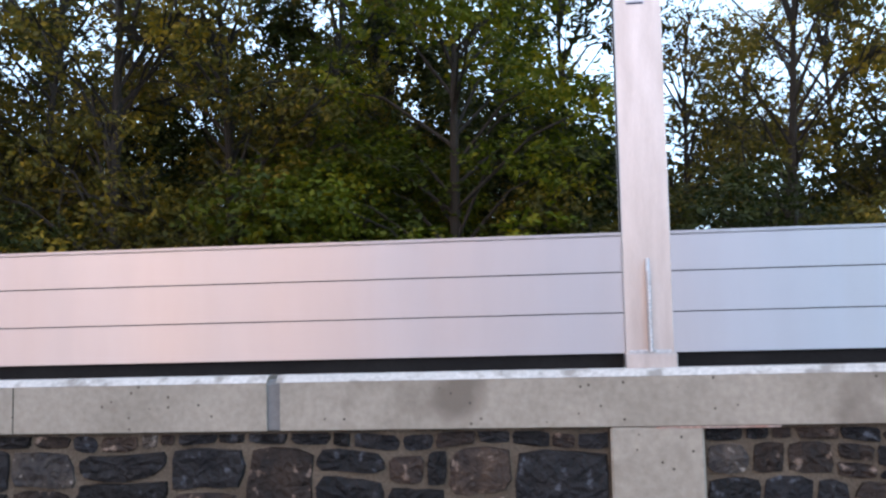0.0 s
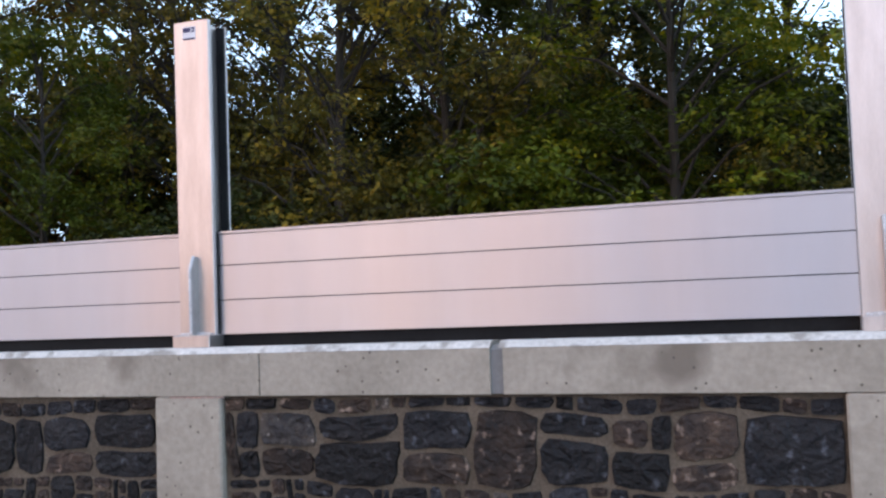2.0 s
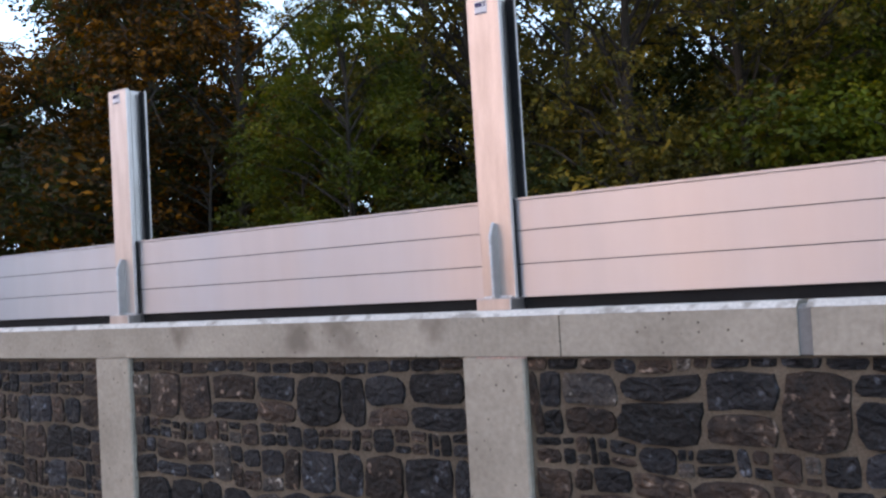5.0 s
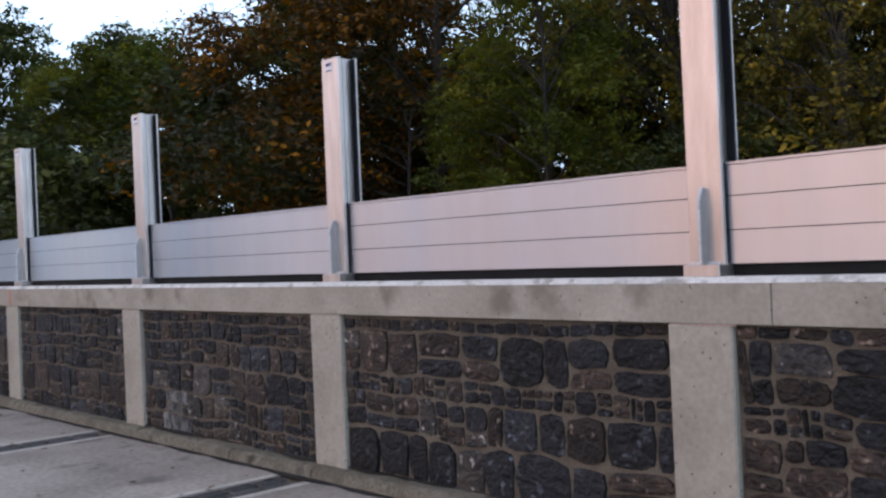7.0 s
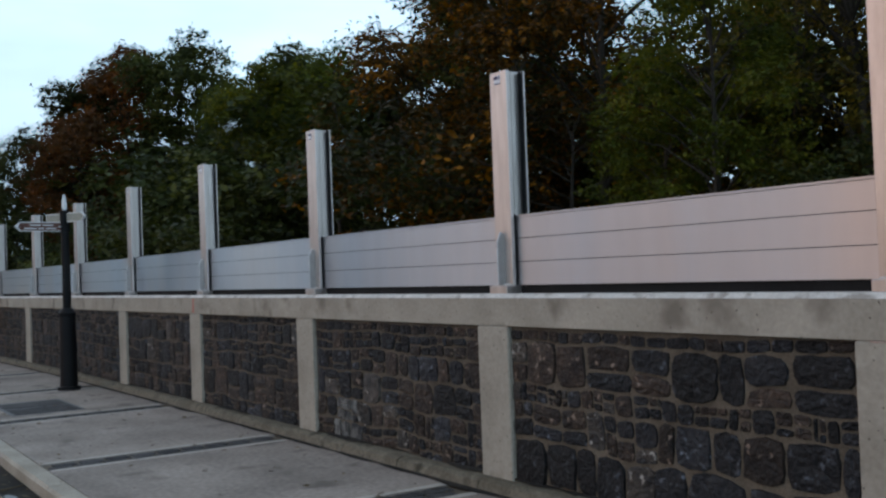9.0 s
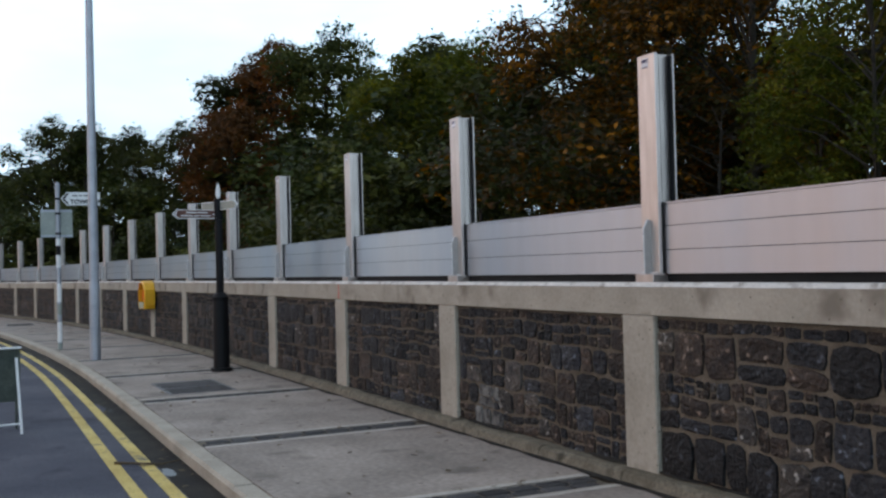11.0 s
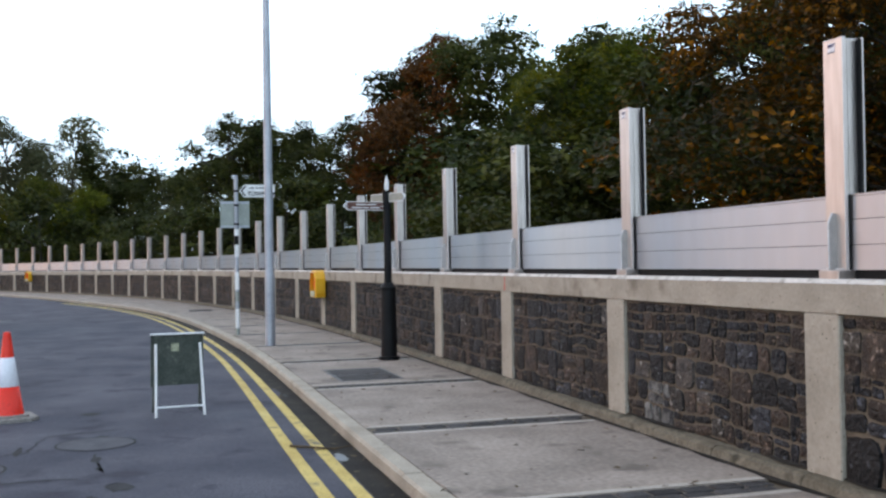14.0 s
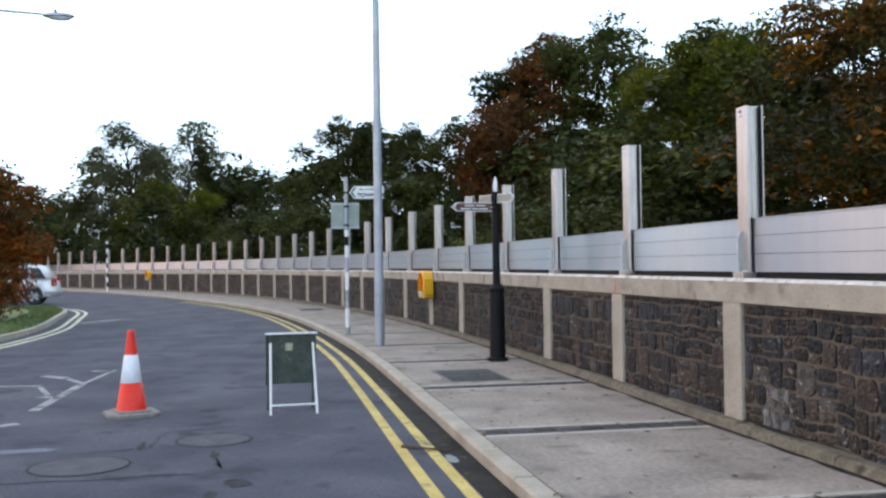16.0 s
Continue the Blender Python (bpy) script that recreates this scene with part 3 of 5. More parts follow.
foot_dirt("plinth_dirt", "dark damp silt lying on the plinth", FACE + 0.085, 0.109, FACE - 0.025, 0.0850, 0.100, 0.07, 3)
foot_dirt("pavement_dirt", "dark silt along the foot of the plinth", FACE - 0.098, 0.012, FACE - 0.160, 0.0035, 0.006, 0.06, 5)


def stone_layout(w, h, rng):
    """Rubble brought roughly to courses: a list of (x0, x1, z0, z1) cells, small pinnings between large blocks."""
    out = []
    z = h
    first = True
    while z > 0.05:
        deep = rng.uniform(0.055, 0.085) if first else rng.choice((0.12, 0.15, 0.18, 0.22, 0.27))
        first = False
        if z - deep < 0.09:
            deep = z
        x = 0.0
        while x < w - 0.02:
            wide = deep * rng.choice((0.6, 0.8, 0.95, 1.1, 1.35)) if deep > 0.1 else rng.uniform(0.07, 0.17)
            if w - x - wide < 0.08:
                wide = w - x
            kind = rng.random()
            f = rng.uniform(0.32, 0.68)
            if deep < 0.1 or (kind < 0.52 and wide > 0.1):
                out.append((x, x + wide, z - deep, z))
            elif kind < 0.78:
                out.append((x, x + wide, z - deep * f, z))
                out.append((x, x + wide, z - deep, z - deep * f))
            elif kind < 0.90:
                out.append((x, x + wide * f, z - deep * 0.45, z))
                out.append((x + wide * f, x + wide, z - deep * 0.45, z))
                out.append((x, x + wide, z - deep, z - deep * 0.45))
            else:
                out.append((x, x + wide * f, z - deep, z))
                g = rng.uniform(0.4, 0.6)
                out.append((x + wide * f, x + wide, z - deep * g, z))
                out.append((x + wide * f, x + wide, z - deep, z - deep * g))
            x += wide
        z -= deep
    return out


def wavy(x, z, seed):
    """Courses are never straight: a smooth wander of the joints."""
    q = Vector((x * 2.6, z * 2.6, seed * 7.3))
    return x + 0.030 * noise.noise(q), z + 0.034 * noise.noise(q + Vector((31.0, 0, 0)))


def stone_mesh(cell, size, seed, rng, fine=True):
    """One rubble stone, set almost flush in its mortar: knapped uneven outline, broken face. Points about its own middle."""
    x0, x1, z0, z1 = cell
    w, h = size
    cx, cz = (x0 + x1) / 2, (z0 + z1) / 2
    joint = rng.uniform(0.002, 0.008)
    hw, hh = (x1 - x0) / 2 - joint, (z1 - z0) / 2 - joint
    power = rng.uniform(3.6, 10.0)
    n = 16 if fine else 11
    lean = rng.uniform(-0.08, 0.08)
    chop = rng.uniform(0, 6.283) if rng.random() < 0.35 else None
    ring = []
    for i in range(n):
        t = 2 * math.pi * (i + rng.uniform(-0.25, 0.25)) / n
        c, q = math.cos(t), math.sin(t)
        r = (abs(c) ** power + abs(q) ** power) ** (-1 / power)
        if chop is not None and math.cos(t - chop) > 0.72:
            r *= 1 - 0.45 * (math.cos(t - chop) - 0.72)
        r *= 1 + rng.uniform(-0.045, 0.05)
        r = min(r, 1.32)
        x, z = wavy(cx + hw * r * c + lean * hh * q * r, cz + hh * r * q, seed)
        ring.append((min(max(x, 0.006), w - 0.006), min(max(z, 0.004), h - 0.004)))
    mx, mz = sum(p[0] for p in ring) / n, sum(p[1] for p in ring) / n
    ring = [(x - mx, z - mz) for x, z in ring]
    tx, tz = rng.uniform(-0.05, 0.05), rng.uniform(-0.05, 0.05)
    lift = rng.uniform(0.006, 0.012) + 1.1 * (abs(tx) * hw + abs(tz) * hh)
    verts, faces = [], []
    for f, y, rough in ((1.0, 0.012, 0.0), (0.95, -lift * 0.8, 0.002), (0.62, -lift, 0.005)) if fine else ((1.0, 0.012, 0.0), (0.9, -lift, 0.004)):
        for x, z in ring:
            k = f + (rng.uniform(-0.08, 0.08) if f < 0.9 else 0)
            verts.append((x * k, y + (f * (x * tx + z * tz) * 0.7 + rng.uniform(-rough, rough) if y < 0 else 0), z * k))
    rows = len(verts) // n
    verts.append((0.0, -lift - rng.uniform(-0.006, 0.008), 0.0))
    for r in range(rows - 1):
        for i in range(n):
            j = (i + 1) % n
            faces.append((r * n + i, r * n + j, (r + 1) * n + j, (r + 1) * n + i))
    for i in range(n):
        faces.append(((rows - 1) * n + i, (rows - 1) * n + (i + 1) % n, rows * n))
    return mx, mz, verts, faces


def build_stones(k0, k1, single):
    """Stones of the bays from post k0 to k1; singly as parts, or joined for those far off."""
    verts, faces = [], []
    for k in range(k0, k1):
        rng = random.Random(400 + k)
        w, z0, z1 = BAY - (PIER_R - PIER_L), 0.07, 1.03
        m = frame_at((k + 1) * BAY)
        m_next = frame_at(k * BAY)
        for cell in stone_layout(w, z1 - z0, rng):
            cx, cz, v, fc = stone_mesh(cell, (w, z1 - z0), k, rng, single or k < 7)
            base = m.translation.lerp(m_next.translation, (PIER_R + cx) / BAY)
            mm = Matrix.Translation((base.x, base.y, z0 + cz)) @ m.to_3x3().to_4x4() @ Matrix.Translation((0, FACE + 0.036, 0))
            if single:
                limed = k == 2 and 0.30 < cx < 0.75 and 0.06 < cz < 0.36
                p = raw("stone", v, fc, "stone_limed" if limed else "stone", wall, "stone whitened by lime bloom" if limed else "")
                p.matrix_basis = mm
            else:
                o = len(verts)
                verts += [tuple(mm @ Vector(q)) for q in v]
                faces += [tuple(i + o for i in q) for q in fc]
    if not single:
        tagged(raw("stonework", verts, faces, "stone_far", wall), kind="stuff")


# ---------------------------------------------------------------- posts and planks of the barrier
def make_post():
    post = empty("barrier_post", None, "tall brushed aluminium barrier post bolted on the wall", "post", "barrier posts")
    w, z0, z1 = POST_W, 0.055, 1.434
    # front lip, recessed web and rear flange of one extruded section
    bm = bmesh.new()
    r = 0.042
    extrude(bm, [(0.003, 0.0), (w - 0.003, 0.0), (w, 0.003), (w, 0.022), (w - 0.004, 0.026), (w - r, 0.030), (w - r, 0.062), (w - r + 0.003, 0.064), (w - r + 0.003, 0.070), (w - r, 0.072), (w - r, 0.140),
                 (r, 0.140), (r, 0.072), (r - 0.003, 0.070), (r - 0.003, 0.064), (r, 0.062), (r, 0.030), (0.004, 0.026), (0.0, 0.022), (0.0, 0.003)], "z", z0, z1)
    part("profile", bm, "post_metal", post)
    for x0, x1 in ((0.001, r - 0.004), (w - r + 0.004, w - 0.001)):
        bm = bmesh.new()
        box(bm, x0, x1, 0.124, 0.139, z0, z1 - 0.006)
        part("seal", bm, "rubber", post, "black rubber seal strip")
    bm = bmesh.new()
    box(bm, 0.0, w, 0.1395, 0.152, z0, z1, 0.002)
    part("rear_flange", bm, "post_metal", post)
    bm = bmesh.new()
    box(bm, -0.004, w + 0.004, -0.056, 0.165, 0.0, 0.055, 0.004)
    part("base_plate", bm, "post_metal", post)
    bm = bmesh.new()
    extrude(bm, [(0.0, 0.055), (-0.052, 0.055), (-0.052, 0.335), (-0.020, 0.392), (0.0, 0.392)], "x", w / 2 - 0.008, w / 2 + 0.008)
    part("gusset", bm, "gusset_metal", post, "grey welded stiffener fin")
    bm = bmesh.new()
    tube(bm, [(w / 2, -0.052, 0.06), (w / 2, -0.053, 0.335), (w / 2, -0.021, 0.394)], [0.006, 0.007, 0.009], 6)
    tube(bm, [(0.012, -0.010, 0.058), (w / 2, -0.012, 0.060), (w - 0.012, -0.010, 0.058)], [0.007, 0.008, 0.007], 6)
    part("weld_bead", bm, "weld", post, "bright weld bead")
    # black strips added behind the lip paint in the shadow gap beside the planks
    for x0, x1 in ((0.003, 0.034), (w - 0.034, w - 0.003)):
        bm = bmesh.new()
        box(bm, x0, x1, 0.0265, 0.0395, 0.0, 0.5)
        part("side_seal", bm, "rubber", post, "black strip standing for shade behind the front lip")
    bm = bmesh.new()
    box(bm, 0.046, 0.112, -0.002, 0.001, 1.352, 1.412)
    plate = part("label_plate", bm, "label", post, "small printed label")
    bm = bmesh.new()
    for x0, x1, a, b in ((0.05, 0.088, 1.386, 1.406), (0.094, 0.108, 1.386, 1.392), (0.094, 0.108, 1.397, 1.406), (0.048, 0.110, 1.353, 1.359)):
        box(bm, x0, x1, -0.004, -0.001, a, b)
    part("print", bm, "ink", plate, "dark blue printed bars")
    return post


def make_panel(length):
    """Three stacked planks on a rubber foot, from x = 0 to length."""
    panel = empty("flood_barrier", None, "three stacked aluminium planks between two posts", "flood barrier", "barrier panels")
    z = 0.054
    for i in range(3):
        bm = bmesh.new()
        h = 0.1465
        lip = [(0.040, z + h - 0.016), (0.043, z + h - 0.013), (0.043, z + h - 0.011), (0.036, z + h - 0.009), (0.036, z + h), (0.092, z + h), (0.092, z)] if i == 2 else [(0.040, z + h - 0.001), (0.041, z + h), (0.092, z + h), (0.092, z)]
        extrude(bm, [(0.041, z), (0.040, z + 0.001)] + lip, "x", 0.0, length)
        part("plank", bm, "aluminium", panel)
        z += 0.15
    # black backing added in the gaps so the seams read dark
    for zz in (0.204, 0.354):
        bm = bmesh.new()
        box(bm, 0.001, length - 0.001, 0.0425, 0.090, zz - 0.0034, zz - 0.0001)
        part("plank_seal", bm, "rubber", panel, "thin black backing in the plank joint")
    bm = bmesh.new()
    box(bm, 0.0, length, 0.060, 0.088, 0.0, 0.0535)
    part("bottom_seal", bm, "rubber", panel, "thick black rubber foot seal")
    return panel


SHIFT = {0: -0.012, 1: 0.010}                   # the second post stands a little off the grid
post0 = make_post()
post0.matrix_basis = frame_at(-BAY, 0, TOP)
TUCK = 0.036                         # how far the planks run into the posts' slots
LENGTH = BAY - POST_W + 2 * TUCK
panel0 = make_panel(LENGTH)
panel0.matrix_basis = frame_at(0, 0, TOP) @ Matrix.Translation((POST_W - TUCK, 0, 0))
for k in range(0, 38):
    m = frame_at(k * BAY + SHIFT.get(k, 0.0), 0, TOP)
    rng = random.Random(k)
    lean = Matrix.Rotation(radians(rng.uniform(-0.25, 0.25)), 4, "Y")
    copy_thing(post0, m @ lean)
    if k > 0:
        a, b = on_line(k * BAY + SHIFT.get(k, 0.0)), on_line((k - 1) * BAY + SHIFT.get(k - 1, 0.0))
        mm = Matrix.Translation((a.x, a.y, TOP)) @ Matrix.Rotation(math.atan2(b.y - a.y, b.x - a.x), 4, "Z")
        stretch = ((b - a).length - POST_W + 2 * TUCK) / LENGTH
        ob = copy_thing(panel0, mm @ Matrix.Translation((POST_W - TUCK, 0, 0)))
        ob.scale = (stretch, 1, 1)

# ---------------------------------------------------------------- trees
def leaf_cloud(rng, blobs, count, size, spray=11):
    """Leaves in sprays along twigs, the sprays scattered in and on lumps, thicker towards their skins. numpy array of corners."""
    twigs = max(1, count // spray)
    w = np.array([b[3] * b[4] for b in blobs])
    b = np.array(blobs)[rng.choice(len(blobs), twigs, p=w / w.sum())]
    d = rng.normal(size=(twigs, 3))
    d /= np.linalg.norm(d, axis=1)[:, None]
    r = rng.uniform(0.2, 1.0, twigs) ** 0.5 * rng.uniform(0.8, 1.04, twigs)
    c = b[:, :3] + d * r[:, None] * np.stack([b[:, 3], b[:, 3], b[:, 4]], 1)
    # each spray runs outwards and droops, its leaves lying nearly flat
    run = d * np.array([1, 1, 0.3]) + rng.normal(0, 0.35, (twigs, 3)) + np.array([0, 0, -0.25])
    run /= np.linalg.norm(run, axis=1)[:, None]
    k = spray
    along = rng.uniform(-3.2, 3.2, (twigs, k, 1)) * size
    c = (c[:, None, :] + run[:, None, :] * along + rng.normal(0, 1.0, (twigs, k, 3)) * size * np.array([1.1, 1.1, 0.7])).reshape(-1, 3)
    n = len(c)
    up = rng.normal(0, 0.55, (n, 3)) + np.array([0, 0, 1.0]) + 0.5 * np.repeat(d, k, 0)
    up /= np.linalg.norm(up, axis=1)[:, None]
    u = np.cross(up, rng.normal(size=(n, 3)))
    u /= np.linalg.norm(u, axis=1)[:, None]
    v = np.cross(up, u)
    s = size * rng.uniform(0.6, 1.35, n)[:, None]
    q = np.stack([c - u * s, c + v * s * 0.55 + u * s * 0.1, c + u * s - up * s * 0.25, c - v * s * 0.55 + u * s * 0.1], 1)
    return q.reshape(-1, 3)


def make_tree(name, seed, height, spread, leaves, size, mat, label, low=0.25, lumps=26, shape="round", bare=0):
    """Tapered trunk, limbs to each lump of the crown, and a crown of single leaves."""
    rng = np.random.default_rng(seed)
    tree = empty(name, None, label, "tree")
    blobs, bm = [], bmesh.new()
    bend = rng.normal(0, 0.03 * height, 2)
    def axis(f):
        return Vector((bend[0] * f * f, bend[1] * f * f, height * f))
    tube(bm, [axis(f) for f in (0, 0.03, 0.25, 0.5, 0.75, 0.95)], [height * r for r in (0.020, 0.014, 0.011, 0.008, 0.004, 0.0015)], 7)
    for i in range(lumps):
        f = low + (1 - low) * (i + rng.uniform(0, 1)) / lumps
        if shape == "cone":
            reach = spread * (1.08 - f) * rng.uniform(0.5, 1.0)
        else:
            g = (f - low) / (1 - low)
            reach = spread * math.sqrt(max(0.03, 1 - (1.9 * g - 0.85) ** 2 if g > 0.45 else 0.5 + g)) * rng.uniform(0.35, 1.0)
        t = rng.uniform(0, 6.283)
        p = axis(f * 0.97) + Vector((reach * math.cos(t), reach * math.sin(t), 0))
        rad = spread * rng.uniform(0.20, 0.38) * (0.6 if shape == "cone" else 1)
        blobs.append((p.x, p.y, p.z, rad, rad * rng.uniform(0.55, 0.85)))
        s = axis(max(0.08, f - 0.16))
        mid = s.lerp(p, 0.55) + Vector((0, 0, 0.03 * height))
        tube(bm, [s, mid, p], [height * 0.0042, height * 0.0026, height * 0.001], 5, False)
        for _ in range(bare):
            e = p + Vector(rng.normal(0, rad * 0.6, 3))
            tube(bm, [mid.lerp(p, 0.5), p.lerp(e, 0.5) + Vector((0, 0, 0.1)), e + Vector((0, 0, rad * 0.1))], [height * 0.0022, height * 0.0015, 0.005], 3, False)
    part("trunk", bm, "bark", tree, "dark trunk with limbs")
    q = leaf_cloud(rng, blobs, leaves, size)
    me = bpy.data.meshes.new("crown")
    me.from_pydata(q.tolist(), [], np.arange(len(q)).reshape(-1, 4).tolist())
    me.materials.append(M[mat])
    crown = new("crown", me)
    crown.parent = tree
    return tree


def place_tree(src, az, dist, height_now, height_src, turn, drop=0.16, wide=1.0):
    """A copy by bearing and distance from the bend's outlook."""
    s = height_now / height_src
    x, y = -math.sin(radians(az)) * dist, math.cos(radians(az)) * dist
    m = Matrix.Translation((x, y, -drop)) @ Matrix.Rotation(radians(turn), 4, "Z")
    ob = copy_thing(src, m)
    ob.scale = (s * wide, s * wide, s)
    return ob


KINDS = {
    "green": make_tree("tree", 1, 12, 3.9, 24000, 0.078, "leaf_green", "green ash tree turning yellow behind the wall", 0.12, 44),
    "dark": make_tree("tree", 2, 12, 3.6, 22000, 0.08, "leaf_dark", "dark green dense tree behind the wall", 0.10, 40, bare=1),
    "olive": make_tree("tree", 3, 12, 3.4, 15000, 0.068, "leaf_olive", "thin olive tree with bare twigs showing", 0.14, 40, bare=6),
    "rust": make_tree("tree", 4, 12, 3.8, 27000, 0.07, "leaf_rust", "horse chestnut with rusty autumn leaves", 0.12, 40, bare=2),
    "far_green": make_tree("tree", 11, 12, 3.9, 42000, 0.084, "leaf_green", "broad green tree further along the bank", 0.08, 50),
    "far_dark": make_tree("tree", 12, 12, 3.8, 40000, 0.088, "leaf_dark", "dark dense tree further along the bank", 0.06, 50),
    "far_olive": make_tree("tree", 13, 12, 3.6, 30000, 0.08, "leaf_hazed", "thinning tree against the sky, leaves paled for haze", 0.12, 50),
    "copper": make_tree("tree", 5, 12, 4.2, 46000, 0.086, "leaf_copper", "copper brown broad tree in autumn", 0.10, 54),
    "cone": make_tree("tree", 6, 12, 2.6, 9000, 0.13, "leaf_dark", "dark conifer with a pointed top", 0.06, 40, "cone"),
    "bush": make_tree("shrub", 7, 4, 2.6, 13000, 0.052, "leaf_green", "low green shrub on the far bank", 0.05, 30),
    "bush_dark": make_tree("shrub", 8, 4, 2.6, 15000, 0.048, "leaf_dark", "dark undergrowth on the far bank", 0.05, 30),
    "bush_olive": make_tree("shrub", 9, 4, 2.6, 12000, 0.046, "leaf_olive", "brownish bramble thicket on the far bank", 0.05, 30, bare=4),
    "bush_rust": make_tree("shrub", 14, 4, 2.6, 8000, 0.06, "leaf_rust", "rusty autumn thicket on the far bank", 0.05, 30, bare=2),
    "far_bush": make_tree("shrub", 10, 4, 2.8, 5000, 0.08, "leaf_dark", "dark hedge growth far along the bank", 0.05, 26),
}
HEIGHT = {k: 4 if "bush" in k else 12 for k in KINDS}
USED = set()


def plant(kind, az, dist, h, wide=1.0):
    turn = random.uniform(0, 360)
    if kind not in USED:
        USED.add(kind)
        ob, s = KINDS[kind], h / HEIGHT[kind]
        ob.matrix_basis = Matrix.Translation((-math.sin(radians(az)) * dist, math.cos(radians(az)) * dist, -0.16)) @ Matrix.Rotation(radians(turn), 4, "Z") @ Matrix.Diagonal((s * wide, s * wide, s, 1))
        return ob
    return place_tree(KINDS[kind], az, dist, h, HEIGHT[kind], turn, wide=wide)


# the far bank: kind, bearing, distance, height
for row in (
    ("far_bush", 67.6, 44, 7.0, 1.3), ("far_bush", 65.6, 42, 7.0, 1.3), ("olive", 13.5, 20, 10.0), ("dark", 17.5, 25, 8.6), ("olive", 24.5, 26, 12.5), ("olive", 8.5, 24, 11), ("dark", 3.0, 27, 10.5), ("olive", -18.7, 19, 8.6), ("olive", -12.7, 17, 8.8), ("olive", -7.2, 22, 8.4), ("olive", -9.7, 26, 9.6), ("olive", -15.7, 24, 9.4), ("dark", -0.8, 21, 10.5), ("green", 5.7, 17, 9.5), ("dark", 10.1, 23, 9.6),
    ("dark", 12.6, 27, 10), ("dark", 7.2, 26, 9.5), ("dark", 15.1, 21, 8.8), ("olive", 18.0, 18, 10.5), ("dark", 20.0, 26, 9.5), ("dark", 22.9, 31, 9.6), ("olive", 24.8, 19, 11), ("dark", 27.7, 30, 11.5), ("olive", 28.7, 23, 11), ("olive", 32.5, 22, 11), ("dark", 33.5, 27, 12.5), ("olive", 36.9, 25, 13.0), ("dark", 39.3, 30, 12.5), ("dark", 37.3, 28, 8.8),
    ("green", 40.7, 19, 7.0), ("green", 43.6, 20.5, 5.6), ("bush_rust", 48.9, 25, 6.0, 1.2), ("bush_rust", 53.3, 28, 7.0, 1.2), ("rust", 46.9, 27, 13.5), ("olive", 44.0, 33, 11.8), ("rust", 51.8, 30, 14), ("dark", 53.0, 36, 17), ("rust", 54.9, 44, 18), ("dark", 49.8, 40, 17),
    ("far_green", 61.4, 50, 13.17), ("far_dark", 57.3, 58, 15.61), ("far_dark", 63.6, 58, 14.91), ("far_green", 66.0, 48, 12.16), ("far_olive", 65.4, 75, 18.88), ("far_dark", 68.7, 62, 13.82),
    ("far_dark", 70.9, 66, 17.11), ("copper", 73.8, 70, 17.32), ("copper", 76.0, 62, 11.82), ("far_dark", 75.8, 74, 16.58), ("far_dark", 78.4, 66, 11.24), ("far_dark", 80.7, 70, 11.33),
    ("cone", 83.7, 72, 11.78), ("far_dark", 83.0, 76, 12.34), ("far_dark", 85.5, 74, 12.53), ("far_olive", 87.8, 84, 9.76), ("far_dark", 89.9, 88, 9.57), ("far_dark", 91.8, 92, 10.14), ("cone", 92.8, 84, 11.60),
    ("far_olive", 94.2, 92, 14.74), ("far_olive", 96.6, 94, 14.91), ("far_dark", 95.4, 98, 12.89), ("far_green", 95.9, 84, 8.84), ("far_green", 93.4, 82, 7.92), ("far_dark", 98.9, 96, 8.75), ("far_dark", 101.2, 100, 7.83), ("far_olive", 103.9, 104, 8.28),
):
    plant(*row)
az = -24.0
n = 0
while az < 104:
    # undergrowth along the bank
    d = np.interp(az, [-24, 30, 60, 75, 90, 104], [14, 17, 32, 50, 74, 92]) + random.uniform(-1, 2.5)
    h = np.interp(d, [14, 30, 90], [3.9, 5.5, 6.5]) * random.uniform(0.8, 1.15)
    near = az < 55
    if 34 < az < 46:
        h *= 0.62
    mixed = ("bush", "bush_dark", "bush", "bush_dark") if 34 < az < 46 else ("bush_olive", "bush_dark", "bush_rust", "bush_dark") if az > 34 else ("bush_olive", "bush_dark", "bush_olive", "bush")
    plant(mixed[n % 4] if near else "far_bush", az, d, h, random.uniform(1.0, 1.3))
    plant(("bush_olive" if n % 2 else "bush_dark") if near else "far_bush", az + 2, d * 1.25 + 4, h * 1.7, 1.2)
    az += math.degrees(3.2 / d)
    n += 1
for az in range(-4, 52, 4):
    # the shade behind it
    plant("bush_dark", az + random.uniform(-1, 1), 30 + random.uniform(-2, 3), random.uniform(7.0, 8.5), 0.9)
# ---------------------------------------------------------------- markings on the road
def line_ribbon(name, a0, a1, off, width, z, mat, label):
    bm = bmesh.new()
    ribbon(bm, [(off - width / 2, z), (off + width / 2, z)], a0, a1, 0.9, False, shift=lambda a, o: kerb_off(a))
    return tagged(part(name, bm, mat), label, "road marking", kind="structure")


line_ribbon("yellow_line", -6, 47, -0.27, 0.095, -0.106, "yellow_line", "worn yellow line beside the kerb")
line_ribbon("yellow_line", -6, 47, -0.50, 0.095, -0.106, "yellow_line", "worn yellow line beside the kerb")


